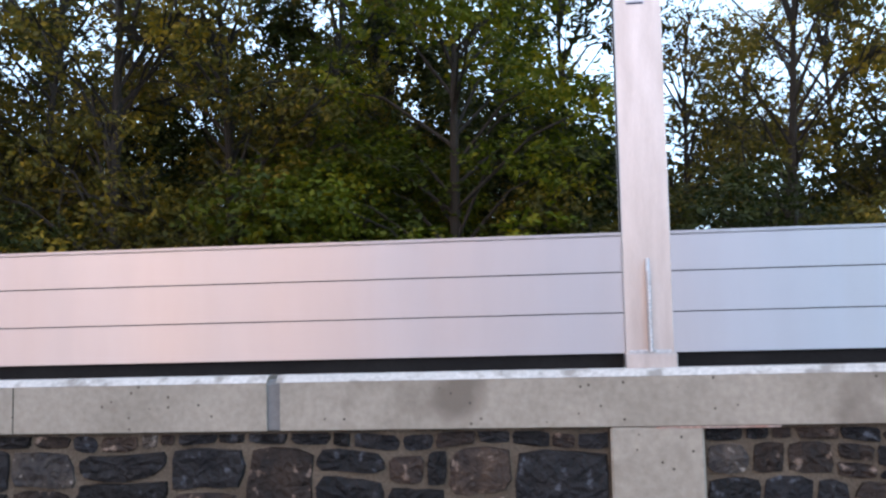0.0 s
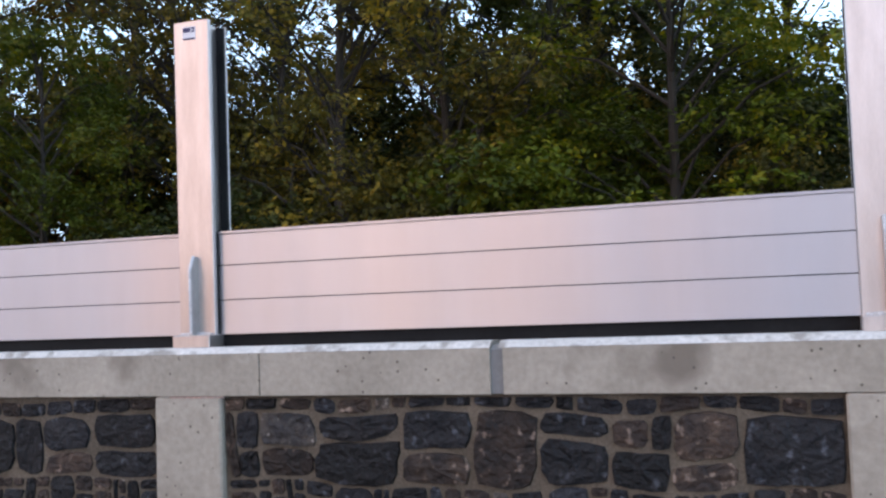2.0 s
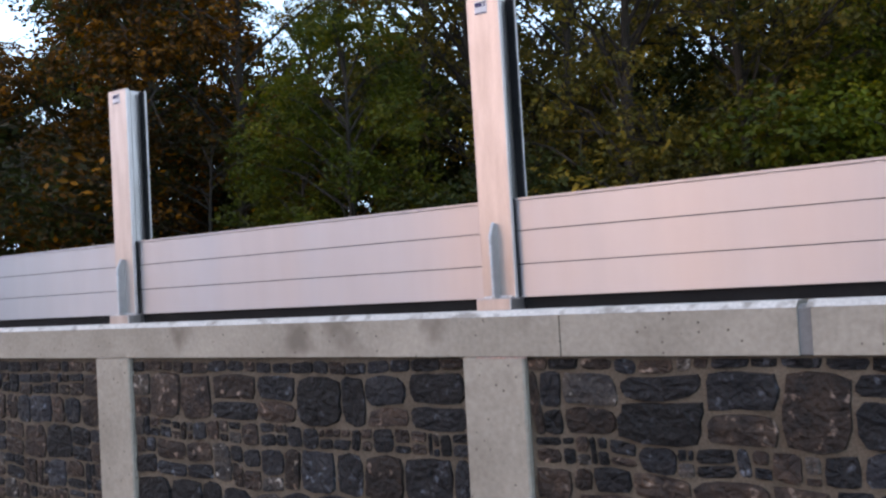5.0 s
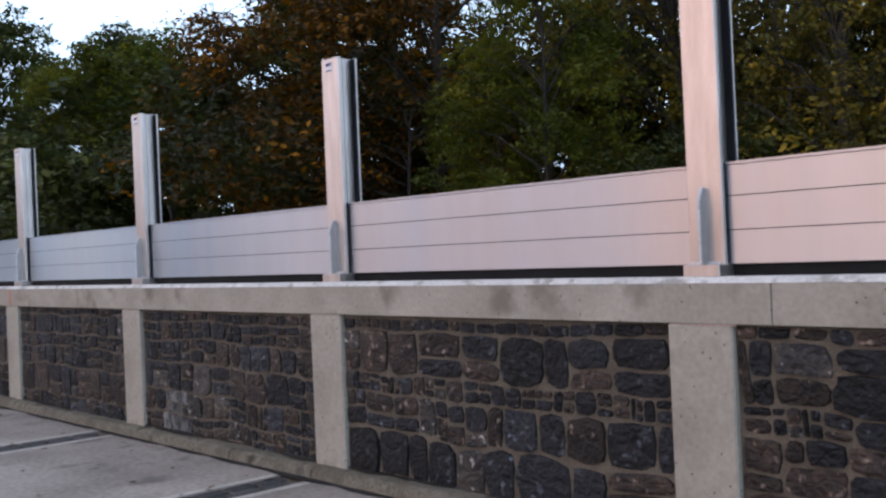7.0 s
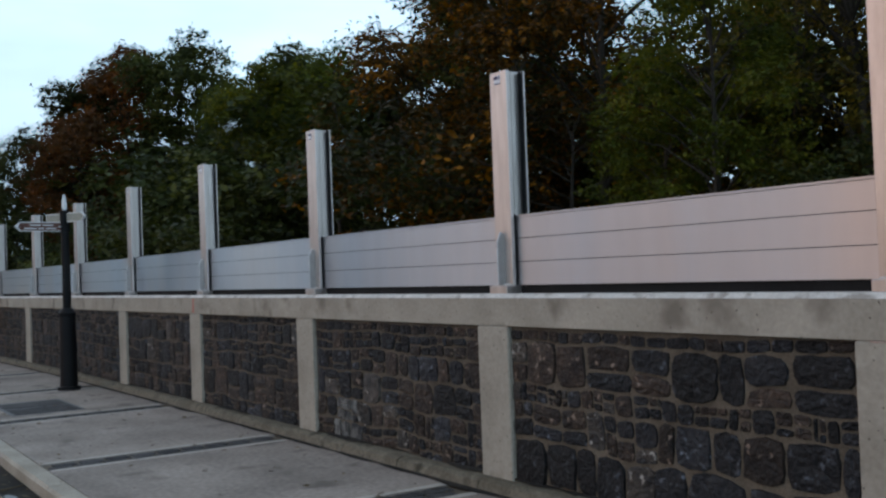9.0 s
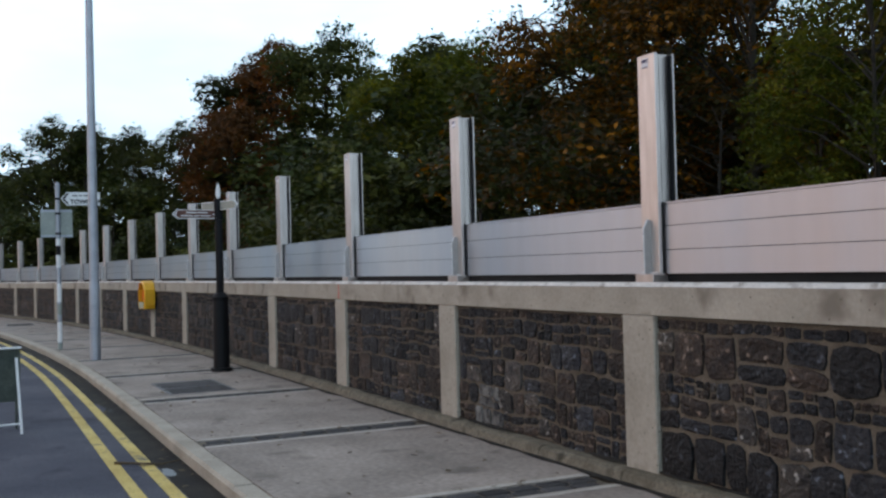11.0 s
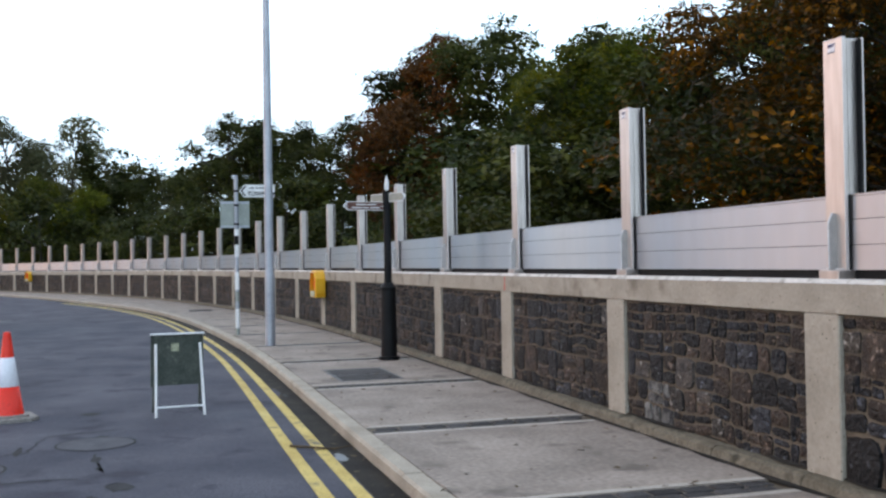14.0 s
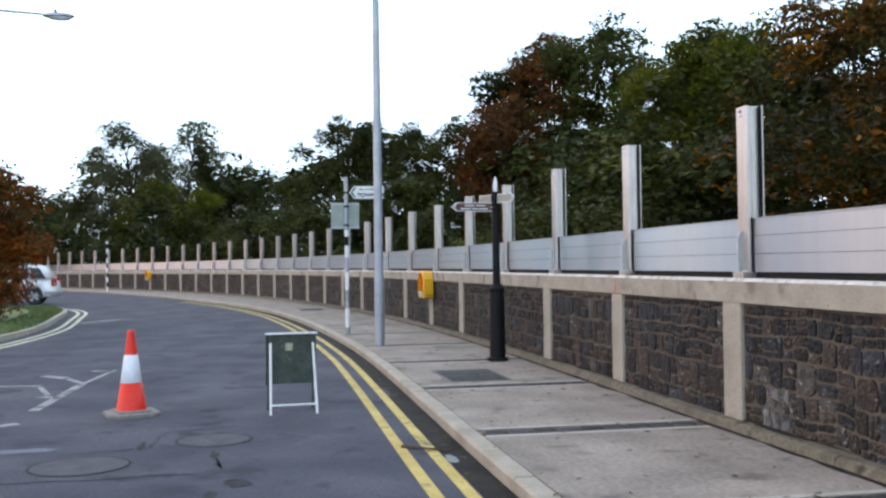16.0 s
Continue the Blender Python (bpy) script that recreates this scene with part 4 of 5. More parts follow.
# dark band: real gutter dirt, made wider to paint in the kerb's shade
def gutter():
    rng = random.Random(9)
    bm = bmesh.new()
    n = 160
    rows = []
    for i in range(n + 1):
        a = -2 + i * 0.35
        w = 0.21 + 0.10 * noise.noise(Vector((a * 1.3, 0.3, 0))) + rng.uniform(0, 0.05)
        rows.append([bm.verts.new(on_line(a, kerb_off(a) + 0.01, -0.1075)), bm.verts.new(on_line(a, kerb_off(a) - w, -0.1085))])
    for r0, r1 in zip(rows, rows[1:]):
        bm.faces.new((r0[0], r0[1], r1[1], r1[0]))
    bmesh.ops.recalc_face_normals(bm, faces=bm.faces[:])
    tagged(part("gutter_dirt", bm, "dirt"), "dark damp gutter dirt, widened to stand for kerb shade", "dirt", kind="structure")


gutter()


def patch(name, pts, z, mat, label, category):
    bm = bmesh.new()
    bm.faces.new([bm.verts.new((x, y, z)) for x, y in pts])
    bmesh.ops.triangulate(bm, faces=bm.faces[:])
    bmesh.ops.recalc_face_normals(bm, faces=bm.faces[:])
    if bm.faces[:][0].normal.z < 0:
        bmesh.ops.reverse_faces(bm, faces=bm.faces[:])
    return tagged(part(name, bm, mat), label, category, kind="structure")


def bar(x0, y0, x1, y1, w, mat="white_line", z=-0.106, label="worn white paint mark on the asphalt", name="white_line"):
    d = Vector((x1 - x0, y1 - y0)).normalized()
    nx, ny = -d.y * w / 2, d.x * w / 2
    return patch(name, [(x0 - nx, y0 - ny), (x1 - nx, y1 - ny), (x1 + nx, y1 + ny), (x0 + nx, y0 + ny)], z, mat, label, "road marking")


bar(-11.29, -2.5, -13.75, -2.41, 0.12)
bar(-13.75, -2.41, -15.48, -2.23, 0.07)
bar(-13.8, -3.5, -13.65, -2.91, 0.16)
bar(-14.92, -3.12, -14.52, -2.75, 0.16)
bar(-14.42, -2.71, -13.8, -2.41, 0.09)
bar(-15.43, -2.55, -15.28, -2.27, 0.14)
bar(-12.51, -2.7, -12.35, -2.44, 0.14)
bar(-13.53, -2.89, -12.61, -2.61, 0.07)
bar(-10.27, -2.63, -10.42, -2.46, 0.14)
bar(-28.98, -5.05, -30.41, -4.31, 0.4)
bar(-30.41, -4.31, -31.51, -3.93, 0.12)


def disc(name, x, y, rx, ry, z, mat, label, category, n=24, wobble=0.0, seed=0):
    rng = random.Random(seed)
    return patch(name, [(x + rx * math.cos(2 * math.pi * i / n) * (1 + rng.uniform(-wobble, wobble)), y + ry * math.sin(2 * math.pi * i / n) * (1 + rng.uniform(-wobble, wobble))) for i in range(n)], z, mat, label, category)


def manhole(x, y, r):
    hole = empty("manhole_cover", Matrix.Translation((x, y, -0.11)), "round iron manhole cover set in the asphalt", "manhole cover", "road covers")
    bm = bmesh.new()
    n = 28
    for ra, rb, z in ((r, r - 0.02, 0.004),):
        a = [bm.verts.new((ra * math.cos(t), ra * math.sin(t), z)) for t in [2 * math.pi * i / n for i in range(n)]]
        b = [bm.verts.new((rb * math.cos(t), rb * math.sin(t), z)) for t in [2 * math.pi * i / n for i in range(n)]]
        for i in range(n):
            bm.faces.new((a[i], a[(i + 1) % n], b[(i + 1) % n], b[i]))
    part("rim", bm, "rubber", hole)
    bm = bmesh.new()
    bm.faces.new([bm.verts.new(((r - 0.024) * math.cos(t), (r - 0.024) * math.sin(t), 0.005)) for t in [2 * math.pi * i / n for i in range(n)]])
    part("lid", bm, "lid", hole)


M["lid"] = material("lid", (0.042, 0.043, 0.053), (0.072, 0.072, 0.086), 0.75, 0.0, 5, 60, 0.4, spec=0.25)
M["tar"] = material("tar", (0.018, 0.018, 0.021), (0.030, 0.030, 0.034), 0.8, 0, 6, 60, 0.4, spec=0.2)
M["wet"] = material("wet", (0.05, 0.06, 0.085), (0.06, 0.085, 0.15), 0.6, 0, 3, 30, 0.05)
manhole(-8.97, -0.53, 0.33)
manhole(-8.06, -1.49, 0.38)
disc("puddle", -7.62, 1.31, 0.17, 0.045, -0.1065, "puddle", "small puddle in the gutter", "puddle", 18, 0.25, 3)
disc("road_stain", -8.85, -2.08, 0.10, 0.28, -0.1065, "wet", "bluish paint stain on the asphalt", "stain", 16, 0.3, 5)
# dark tar spots
for i, (x, y, rx, ry) in enumerate(((-10.79, -0.66, 0.1, 0.1), (-7.15, -0.29, 0.13, 0.1), (-8.24, -0.49, 0.1, 0.045), (-6.83, -0.46, 0.1, 0.05), (-9.28, -0.50, 0.07, 0.06), (-8.81, -1.12, 0.2, 0.03), (-11.44, 1.39, 0.12, 0.03), (-13.83, 1.64, 0.1, 0.03))):
    disc("road_stain", x, y, rx, ry, -0.1066, "tar", "dark tar spot on the asphalt", "stain", 14, 0.35, 20 + i)
# cracks sealed with tar
for i, (x0, y0, x1, y1) in enumerate(((-8.51, -0.52, -7.76, -0.46), (-8.53, -1.77, -8.74, -1.05), (-8.74, -1.05, -9.49, -0.99), (-9.49, -0.99, -9.66, -0.43), (-7.52, -1.94, -7.56, -0.61), (-18.45, -2.2, -18.06, -1.29))):
    rng = random.Random(i)
    pts = []
    for j in range(9):
        f = j / 8
        pts.append((x0 + f * (x1 - x0) + rng.uniform(-0.03, 0.03), y0 + f * (y1 - y0) + rng.uniform(-0.03, 0.03)))
    up = [(x + rng.uniform(0.010, 0.030), y + rng.uniform(0.006, 0.020)) for x, y in reversed(pts)]
    patch("road_crack", pts + up, -0.1068, "rubber", "dark crack in the asphalt", "crack")

# ---------------------------------------------------------------- grass island with a shrub and a parked car
island = empty("traffic_island", None, "grassed island edged with a concrete kerb", "traffic island", kind="structure")


def smooth(pts, n=6):
    """Closed Catmull-Rom through the corners."""
    out = []
    for i in range(len(pts)):
        p0, p1, p2, p3 = (Vector(pts[(i + k) % len(pts)]) for k in (-1, 0, 1, 2))
        for j in range(n):
            t = j / n
            out.append(0.5 * (2 * p1 + (p2 - p0) * t + (2 * p0 - 5 * p1 + 4 * p2 - p3) * t * t + (3 * p1 - p0 - 3 * p2 + p3) * t ** 3))
    return out


EDGE = smooth([(-12.62, -6.61), (-18.63, -5.79), (-25.04, -5.39), (-31.47, -5.99), (-36.4, -6.67), (-39.73, -8.01), (-38.05, -10.19), (-29.53, -12.31), (-19.41, -13.31), (-13.07, -12.83)])


def inset(pts, d):
    out = []
    for i, p in enumerate(pts):
        t = (pts[(i + 1) % len(pts)] - pts[i - 1]).normalized()
        out.append(p + Vector((-t.y, t.x)) * d * -1)
    return out


IN1, IN2 = inset(EDGE, -0.02), inset(EDGE, -0.16)
area = sum(a.x * b.y - b.x * a.y for a, b in zip(EDGE, EDGE[1:] + EDGE[:1]))
if area < 0:
    IN1, IN2 = inset(EDGE, 0.02), inset(EDGE, 0.16)
bm = bmesh.new()
rows = [[bm.verts.new((p.x, p.y, z)) for p in pts] for pts, z in ((EDGE, -0.13), (IN1, 0.0), (IN2, 0.0), (IN2, -0.13))]
for r0, r1 in zip(rows, rows[1:]):
    for i in range(len(r0)):
        j = (i + 1) % len(r0)
        bm.faces.new((r0[i], r0[j], r1[j], r1[i]))
bmesh.ops.recalc_face_normals(bm, faces=bm.faces[:])
part("edging", bm, "kerb", island)
bm = bmesh.new()
cx, cy = -27.0, -9.0
rows = [[bm.verts.new((p.x + (cx - p.x) * f, p.y + (cy - p.y) * f, z)) for p in IN2] for f, z in ((0, 0.0), (0.12, 0.03), (0.3, 0.07), (0.6, 0.10))]
for r0, r1 in zip(rows, rows[1:]):
    for i in range(len(r0)):
        j = (i + 1) % len(r0)
        bm.faces.new((r0[i], r0[j], r1[j], r1[i]))
bm.faces.new(rows[-1])
bmesh.ops.recalc_face_normals(bm, faces=bm.faces[:])
part("lawn", bm, "grass", island)
rng = np.random.default_rng(77)
blades, faces = [], []
for i in range(9000):
    t, f = rng.integers(0, len(IN2)), rng.uniform(0, 0.35) ** 1.3
    p = IN2[t].lerp(IN2[(t + 1) % len(IN2)], rng.uniform())
    x, y = p.x + (cx - p.x) * f, p.y + (cy - p.y) * f
    z = float(np.interp(f, [0, 0.12, 0.3, 0.6], [0, 0.03, 0.07, 0.10]))
    h, a = rng.uniform(0.03, 0.09), rng.uniform(0, 6.28)
    o = len(blades)
    blades += [(x - 0.015 * math.cos(a), y - 0.015 * math.sin(a), z - 0.01), (x + 0.015 * math.cos(a), y + 0.015 * math.sin(a), z - 0.01), (x + rng.normal(0, 0.02), y + rng.normal(0, 0.02), z + h)]
    faces.append((o, o + 1, o + 2))
tagged(raw("grass_blades", blades, faces, "grass"), "short green grass on the island", "grass", kind="stuff")
for off in (0.28, 0.52):
    pts = inset(EDGE, off if area > 0 else -off)
    pts2 = inset(EDGE, (off + 0.11) if area > 0 else -(off + 0.11))
    bm = bmesh.new()
    a = [bm.verts.new((p.x, p.y, -0.106)) for p in pts]
    b = [bm.verts.new((p.x, p.y, -0.106)) for p in pts2]
    for i in range(len(a) - 1):
        if pts[i].y > -8.2:
            bm.faces.new((a[i], a[i + 1], b[i + 1], b[i]))
    bmesh.ops.recalc_face_normals(bm, faces=bm.faces[:])
    tagged(part("yellow_line", bm, "pale_line"), "pale yellow line round the grass island", "road marking", kind="structure")

shrub = make_tree("shrub", 21, 4.2, 2.1, 22000, 0.07, "leaf_island", "bushy island shrub with rusty red top", 0.10, 60, bare=1)
shrub.matrix_basis = pose(-28.21, -7.55, 0.02, 0, 0, 40)


def make_car():
    """A light estate-like off-roader, seen from its side; nose to +x."""
    car = empty("car", None, "white off-road car with grey lower trim, parked", "car")
    w = 0.90
    def shell(name, outline, half, mat, top=0.82, label=""):
        bm = bmesh.new()
        rows = []
        for s, k in ((-1, 0.94), (-0.9, 1.0), (0.9, 1.0), (1, 0.94)):
            rows.append([bm.verts.new((x * (1 if k == 1 else 0.985), s * half * (top if z > 1.05 else 1.0) * (1 - 0.1 * max(0, z - 1.05) / 0.65), z)) for x, z in outline])
        n = len(outline)
        for r0, r1 in zip(rows, rows[1:]):
            for i in range(n):
                bm.faces.new((r0[i], r0[(i + 1) % n], r1[(i + 1) % n], r1[i]))
        bm.faces.new(rows[0])
        bm.faces.new(rows[-1][::-1])
        bmesh.ops.recalc_face_normals(bm, faces=bm.faces[:])
        return part(name, bm, mat, car, label, True)
    def arch(xc, r=0.42, n=7):
        return [(xc + r * math.cos(math.pi * i / n), 0.42 + r * math.sin(math.pi * i / n)) for i in range(n + 1)]
    low = [(2.2, 0.42), (2.24, 0.7), (2.15, 0.92), (1.2, 1.06), (-2.05, 1.08), (-2.22, 0.95), (-2.26, 0.6), (-2.22, 0.42)] + arch(-1.33)[::-1] + arch(1.36)[::-1]
    shell("body", low, w, "car_white")
    shell("cabin", [(1.1, 1.06), (0.45, 1.60), (0.2, 1.68), (-1.5, 1.70), (-1.78, 1.62), (-2.1, 1.07)], w, "car_white", 0.93)
    shell("sill_trim", [(2.28, 0.34), (2.28, 0.56), (1.83, 0.56), (1.80, 0.36), (0.9, 0.36), (0.9, 0.56), (-0.88, 0.56), (-0.9, 0.36), (-1.76, 0.36), (-1.8, 0.56), (-2.30, 0.56), (-2.30, 0.34)], w * 1.01, "car_grey", label="grey plastic lower trim")
    for s in (-1, 1):
        for nm, pts in (("front_window", [(0.92, 1.1), (0.40, 1.56), (-0.28, 1.58), (-0.28, 1.1)]), ("rear_window", [(-0.36, 1.1), (-0.36, 1.58), (-1.12, 1.59), (-1.12, 1.1)]), ("quarter_window", [(-1.22, 1.1), (-1.22, 1.59), (-1.56, 1.58), (-1.86, 1.12)])):
            bm = bmesh.new()
            extrude(bm, pts, "y", s * 0.80 - 0.04, s * 0.80 + 0.04)
            part(nm, bm, "glass_dark", car, "dark glass")
        bm = bmesh.new()
        box(bm, -2.27, -2.05, s * 0.82 - 0.07, s * 0.82 + 0.07, 0.78, 1.12, 0.02)
        part("tail_lamp", bm, "red_lamp", car, "red tail lamp")
        for x in (-1.33, 1.36):
            bm = bmesh.new()
            n = 20
            prof = [(0.22, -0.10), (0.34, -0.11), (0.36, -0.08), (0.36, 0.08), (0.34, 0.11), (0.22, 0.10)]
            rings = [[bm.verts.new((x + r * math.cos(t), s * 0.80 + y, 0.36 + r * math.sin(t))) for r, y in prof] for t in [2 * math.pi * i / n for i in range(n)]]
            for i in range(n):
                for j in range(len(prof)):
                    a, b = rings[i], rings[(i + 1) % n]
                    bm.faces.new((a[j], a[(j + 1) % 6], b[(j + 1) % 6], b[j]))
            bmesh.ops.recalc_face_normals(bm, faces=bm.faces[:])
            wheel = part("wheel", bm, "tyre", car, "black tyre")
            bm = bmesh.new()
            for i in range(5):
                t = 2 * math.pi * i / 5
                box(bm, 0.02, 0.225, -0.035, 0.035, -0.02, 0.02, 0, Matrix.Translation((x, s * 0.885, 0.36)) @ Matrix.Rotation(t, 4, "Y") @ Matrix.Rotation(math.pi / 2, 4, "X"))
            bmesh.ops.create_cone(bm, cap_ends=True, segments=12, radius1=0.07, radius2=0.06, depth=0.05, matrix=Matrix.Translation((x, s * 0.885, 0.36)) @ Matrix.Rotation(math.pi / 2, 4, "X"))
            part("rim", bm, "galvanised", wheel, "silver five-spoke rim")
    for s in (-1, 1):
        bm = bmesh.new()
        tube(bm, [(0.1, s * 0.62, 1.70), (0.0, s * 0.62, 1.75), (-1.3, s * 0.62, 1.76), (-1.4, s * 0.62, 1.70)], [0.02, 0.02, 0.02, 0.02], 6)
        part("roof_rail", bm, "car_grey", car)
    return car


car = make_car()
car.matrix_basis = pose(-46.07, -11.03, -0.11, 0, 0, -86)

# ---------------------------------------------------------------- things on the pavement and road
def make_cone():
    cone = empty("traffic_cone", None, "orange traffic cone with a white reflective sleeve", "traffic cone")
    def ring(profile, mat, name, label=""):
        bm = bmesh.new()
        n = 28
        rows = [[bm.verts.new((r * math.cos(2 * math.pi * i / n), r * math.sin(2 * math.pi * i / n), z)) for i in range(n)] for r, z in profile]
        for a, b in zip(rows, rows[1:]):
            for i in range(n):
                bm.faces.new((a[i], a[(i + 1) % n], b[(i + 1) % n], b[i]))
        bm.faces.new(rows[-1])
        return part(name, bm, mat, cone, label, True)
    ring([(0.155, 0.055), (0.145, 0.09), (0.105, 0.34)], "cone_orange", "lower_cone")
    ring([(0.103, 0.33), (0.107, 0.335), (0.068, 0.615), (0.060, 0.62)], "cone_white", "sleeve", "white reflective sleeve")
    ring([(0.064, 0.61), (0.036, 0.84), (0.034, 0.862), (0.024, 0.868)], "cone_orange", "tip")
    bm = bmesh.new()
    s, c = 0.255, 0.09
    extrude(bm, [(-s, -s + c), (-s + c, -s), (s - c, -s), (s, -s + c), (s, s - c), (s - c, s), (-s + c, s), (-s, s - c)], "z", 0.0, 0.042)
    bmesh.ops.bevel(bm, geom=[e for e in bm.edges if all(v.co.z > 0.04 for v in e.verts)], offset=0.012, segments=1, affect="EDGES")
    part("foot", bm, "cone_base", cone, "dirty grey rubber foot")
    bm = bmesh.new()
    box(bm, -0.17, 0.17, -0.17, 0.17, 0.04, 0.062, 0.01)
    part("collar", bm, "cone_base", cone)
    return cone


make_cone().matrix_basis = pose(-10.72, -1.43, -0.11, 0, 0, 18)


def make_folding_sign():
    sign = empty("folding_road_sign", None, "folding metal road sign seen from its dark back", "road sign")
    h, w = 0.81, 0.47
    for s, mat, lab in ((1, "white_paint", "pale tubular leg"), (-1, "sign_back", "dark tubular leg")):
        for y in (-w / 2 + 0.01, w / 2 - 0.01):
            bm = bmesh.new()
            tube(bm, [(s * 0.02, y * 0.96, h - 0.10 if s > 0 else h - 0.02), (s * 0.20, y * 1.04, 0.0)], [0.013, 0.013], 8)
            part("leg", bm, mat, sign, lab)
    bm = bmesh.new()
    tube(bm, [(0.175, -w / 2, 0.095), (0.175, w / 2, 0.095)], [0.010, 0.010], 8)
    part("crossbar", bm, "white_paint", sign, "pale crossbar")
    bm = bmesh.new()
    box(bm, -0.016, 0.016, -w / 2 - 0.03, w / 2 + 0.03, h - 0.012, h + 0.006, 0.003)
    part("hinge_bar", bm, "white_paint", sign, "pale top bar")
    tilt = Matrix.Translation((-0.02, 0, h - 0.01)) @ Matrix.Rotation(radians(10), 4, "Y")
    bm = bmesh.new()
    box(bm, -0.006, 0.0, -w / 2 - 0.015, w / 2 + 0.015, -0.53, 0.0, 0.002, tilt)
    plate = part("plate", bm, "sign_back", sign, "scuffed dark green plate back")
    bm = bmesh.new()
    box(bm, 0.001, 0.003, -0.06, 0.015, -0.175, -0.095, 0, tilt)
    part("sticker", bm, "paper", plate, "pale faded sticker")
    bm = bmesh.new()
    box(bm, -0.010, 0.004, -w / 2 - 0.026, -w / 2 - 0.013, -0.54, 0.0, 0.002, tilt)
    part("plate_edge", bm, "sign_back", plate)
    bm = bmesh.new()
    box(bm, -0.010, 0.004, w / 2 + 0.013, w / 2 + 0.024, -0.53, 0.0, 0.002, tilt)
    part("plate_edge", bm, "sign_back", plate)
    return sign


make_folding_sign().matrix_basis = pose(-10.49, 0.19, -0.11, 0, 0, 4)


def make_finger_post():
    post = empty("finger_post", None, "black cast finger post with brown and grey arms", "signpost")
    bm = bmesh.new()
    tube(bm, [(0, 0, 0), (0, 0, 0.05), (0, 0, 0.055), (0, 0, 0.98), (0, 0, 1.03), (0, 0, 1.09), (0, 0, 1.10)], [0.15, 0.15, 0.115, 0.105, 0.118, 0.075, 0.062], 20)
    part("base", bm, "black_paint", post)
    bm = bmesh.new()
    tube(bm, [(0, 0, 1.10), (0, 0, 2.38), (0, 0, 2.385), (0, 0, 2.41)], [0.056, 0.052, 0.062, 0.062], 16)
    part("shaft", bm, "black_paint", post)
    bm = bmesh.new()
    tube(bm, [(0, 0, 2.41), (0, 0, 2.44), (0, 0, 2.50), (0, 0, 2.58), (0, 0, 2.63)], [0.02, 0.032, 0.034, 0.022, 0.005], 12)
    part("finial", bm, "white_paint", post, "pale pointed finial")
    for turn, z, mat, edge, ln, lo, name in ((-82, 2.19, "brown_paint", "white_paint", 0.66, 0.03, "arm"), (25, 2.31, "grey_back", "white_paint", 0.42, -0.36, "arm")):
        m = Matrix.Translation((0, 0, z)) @ Matrix.Rotation(radians(turn), 4, "Z")
        bm = bmesh.new()
        h = 0.062
        extrude(bm, [(lo, -h), (ln - 0.07, -h), (ln, 0.0), (ln - 0.07, h), (lo, h)], "y", -0.012, 0.012)
        bmesh.ops.transform(bm, matrix=m, verts=bm.verts[:])
        arm = part(name, bm, edge, post, "pale rimmed direction arm")
        for s in (-1, 1):
            bm = bmesh.new()
            extrude(bm, [(lo + 0.01, -h + 0.010), (ln - 0.075, -h + 0.010), (ln - 0.016, 0.0), (ln - 0.075, h - 0.010), (lo + 0.01, h - 0.010)], "y", s * 0.0135 - 0.0015, s * 0.0135 + 0.0015)
            bmesh.ops.transform(bm, matrix=m, verts=bm.verts[:])
            part("arm_face", bm, mat, arm)
            if mat == "brown_paint":
                bm = bmesh.new()
                for x0, x1, zz in ((0.16, 0.30, 0.02), (0.32, 0.47, 0.02), (0.12, 0.26, -0.024), (0.28, 0.36, -0.024), (0.38, 0.54, -0.024), (0.055, 0.09, 0.0)):
                    box(bm, x0, x1, s * 0.016 - 0.001, s * 0.016 + 0.001, zz - 0.007, zz + 0.007)
                extrude(bm, [(ln - 0.055, 0.03), (ln - 0.03, 0.0), (ln - 0.055, -0.03), (ln - 0.067, -0.03), (ln - 0.042, 0.0), (ln - 0.067, 0.03)], "y", s * 0.016 - 0.001, s * 0.016 + 0.001)
                bmesh.ops.transform(bm, matrix=m, verts=bm.verts[:])
                part("writing", bm, "white_paint", arm, "pale writing bars")
        bm = bmesh.new()
        tube(bm, [(0, 0, z - 0.075), (0, 0, z + 0.075)], [0.064, 0.064], 16)
        part("clamp", bm, "black_paint", post)
    return post


make_finger_post().matrix_basis = pose(-13.94, 3.2, 0.0)


def text_part(body, size, m, mat, parent):
    cu = bpy.data.curves.new("text", "FONT")
    cu.body, cu.size, cu.extrude, cu.offset = body, size, 0.001, size * 0.03
    ob = new("text", cu)
    bpy.context.view_layer.update()
    me = bpy.data.meshes.new_from_object(ob.evaluated_get(bpy.context.evaluated_depsgraph_get()))
    bpy.data.objects.remove(ob)
    me.transform(m)
    me.materials.clear()
    me.materials.append(M[mat])
    t = new("lettering", me)
    t.parent = parent
    return tagged(t, "black capital letters")


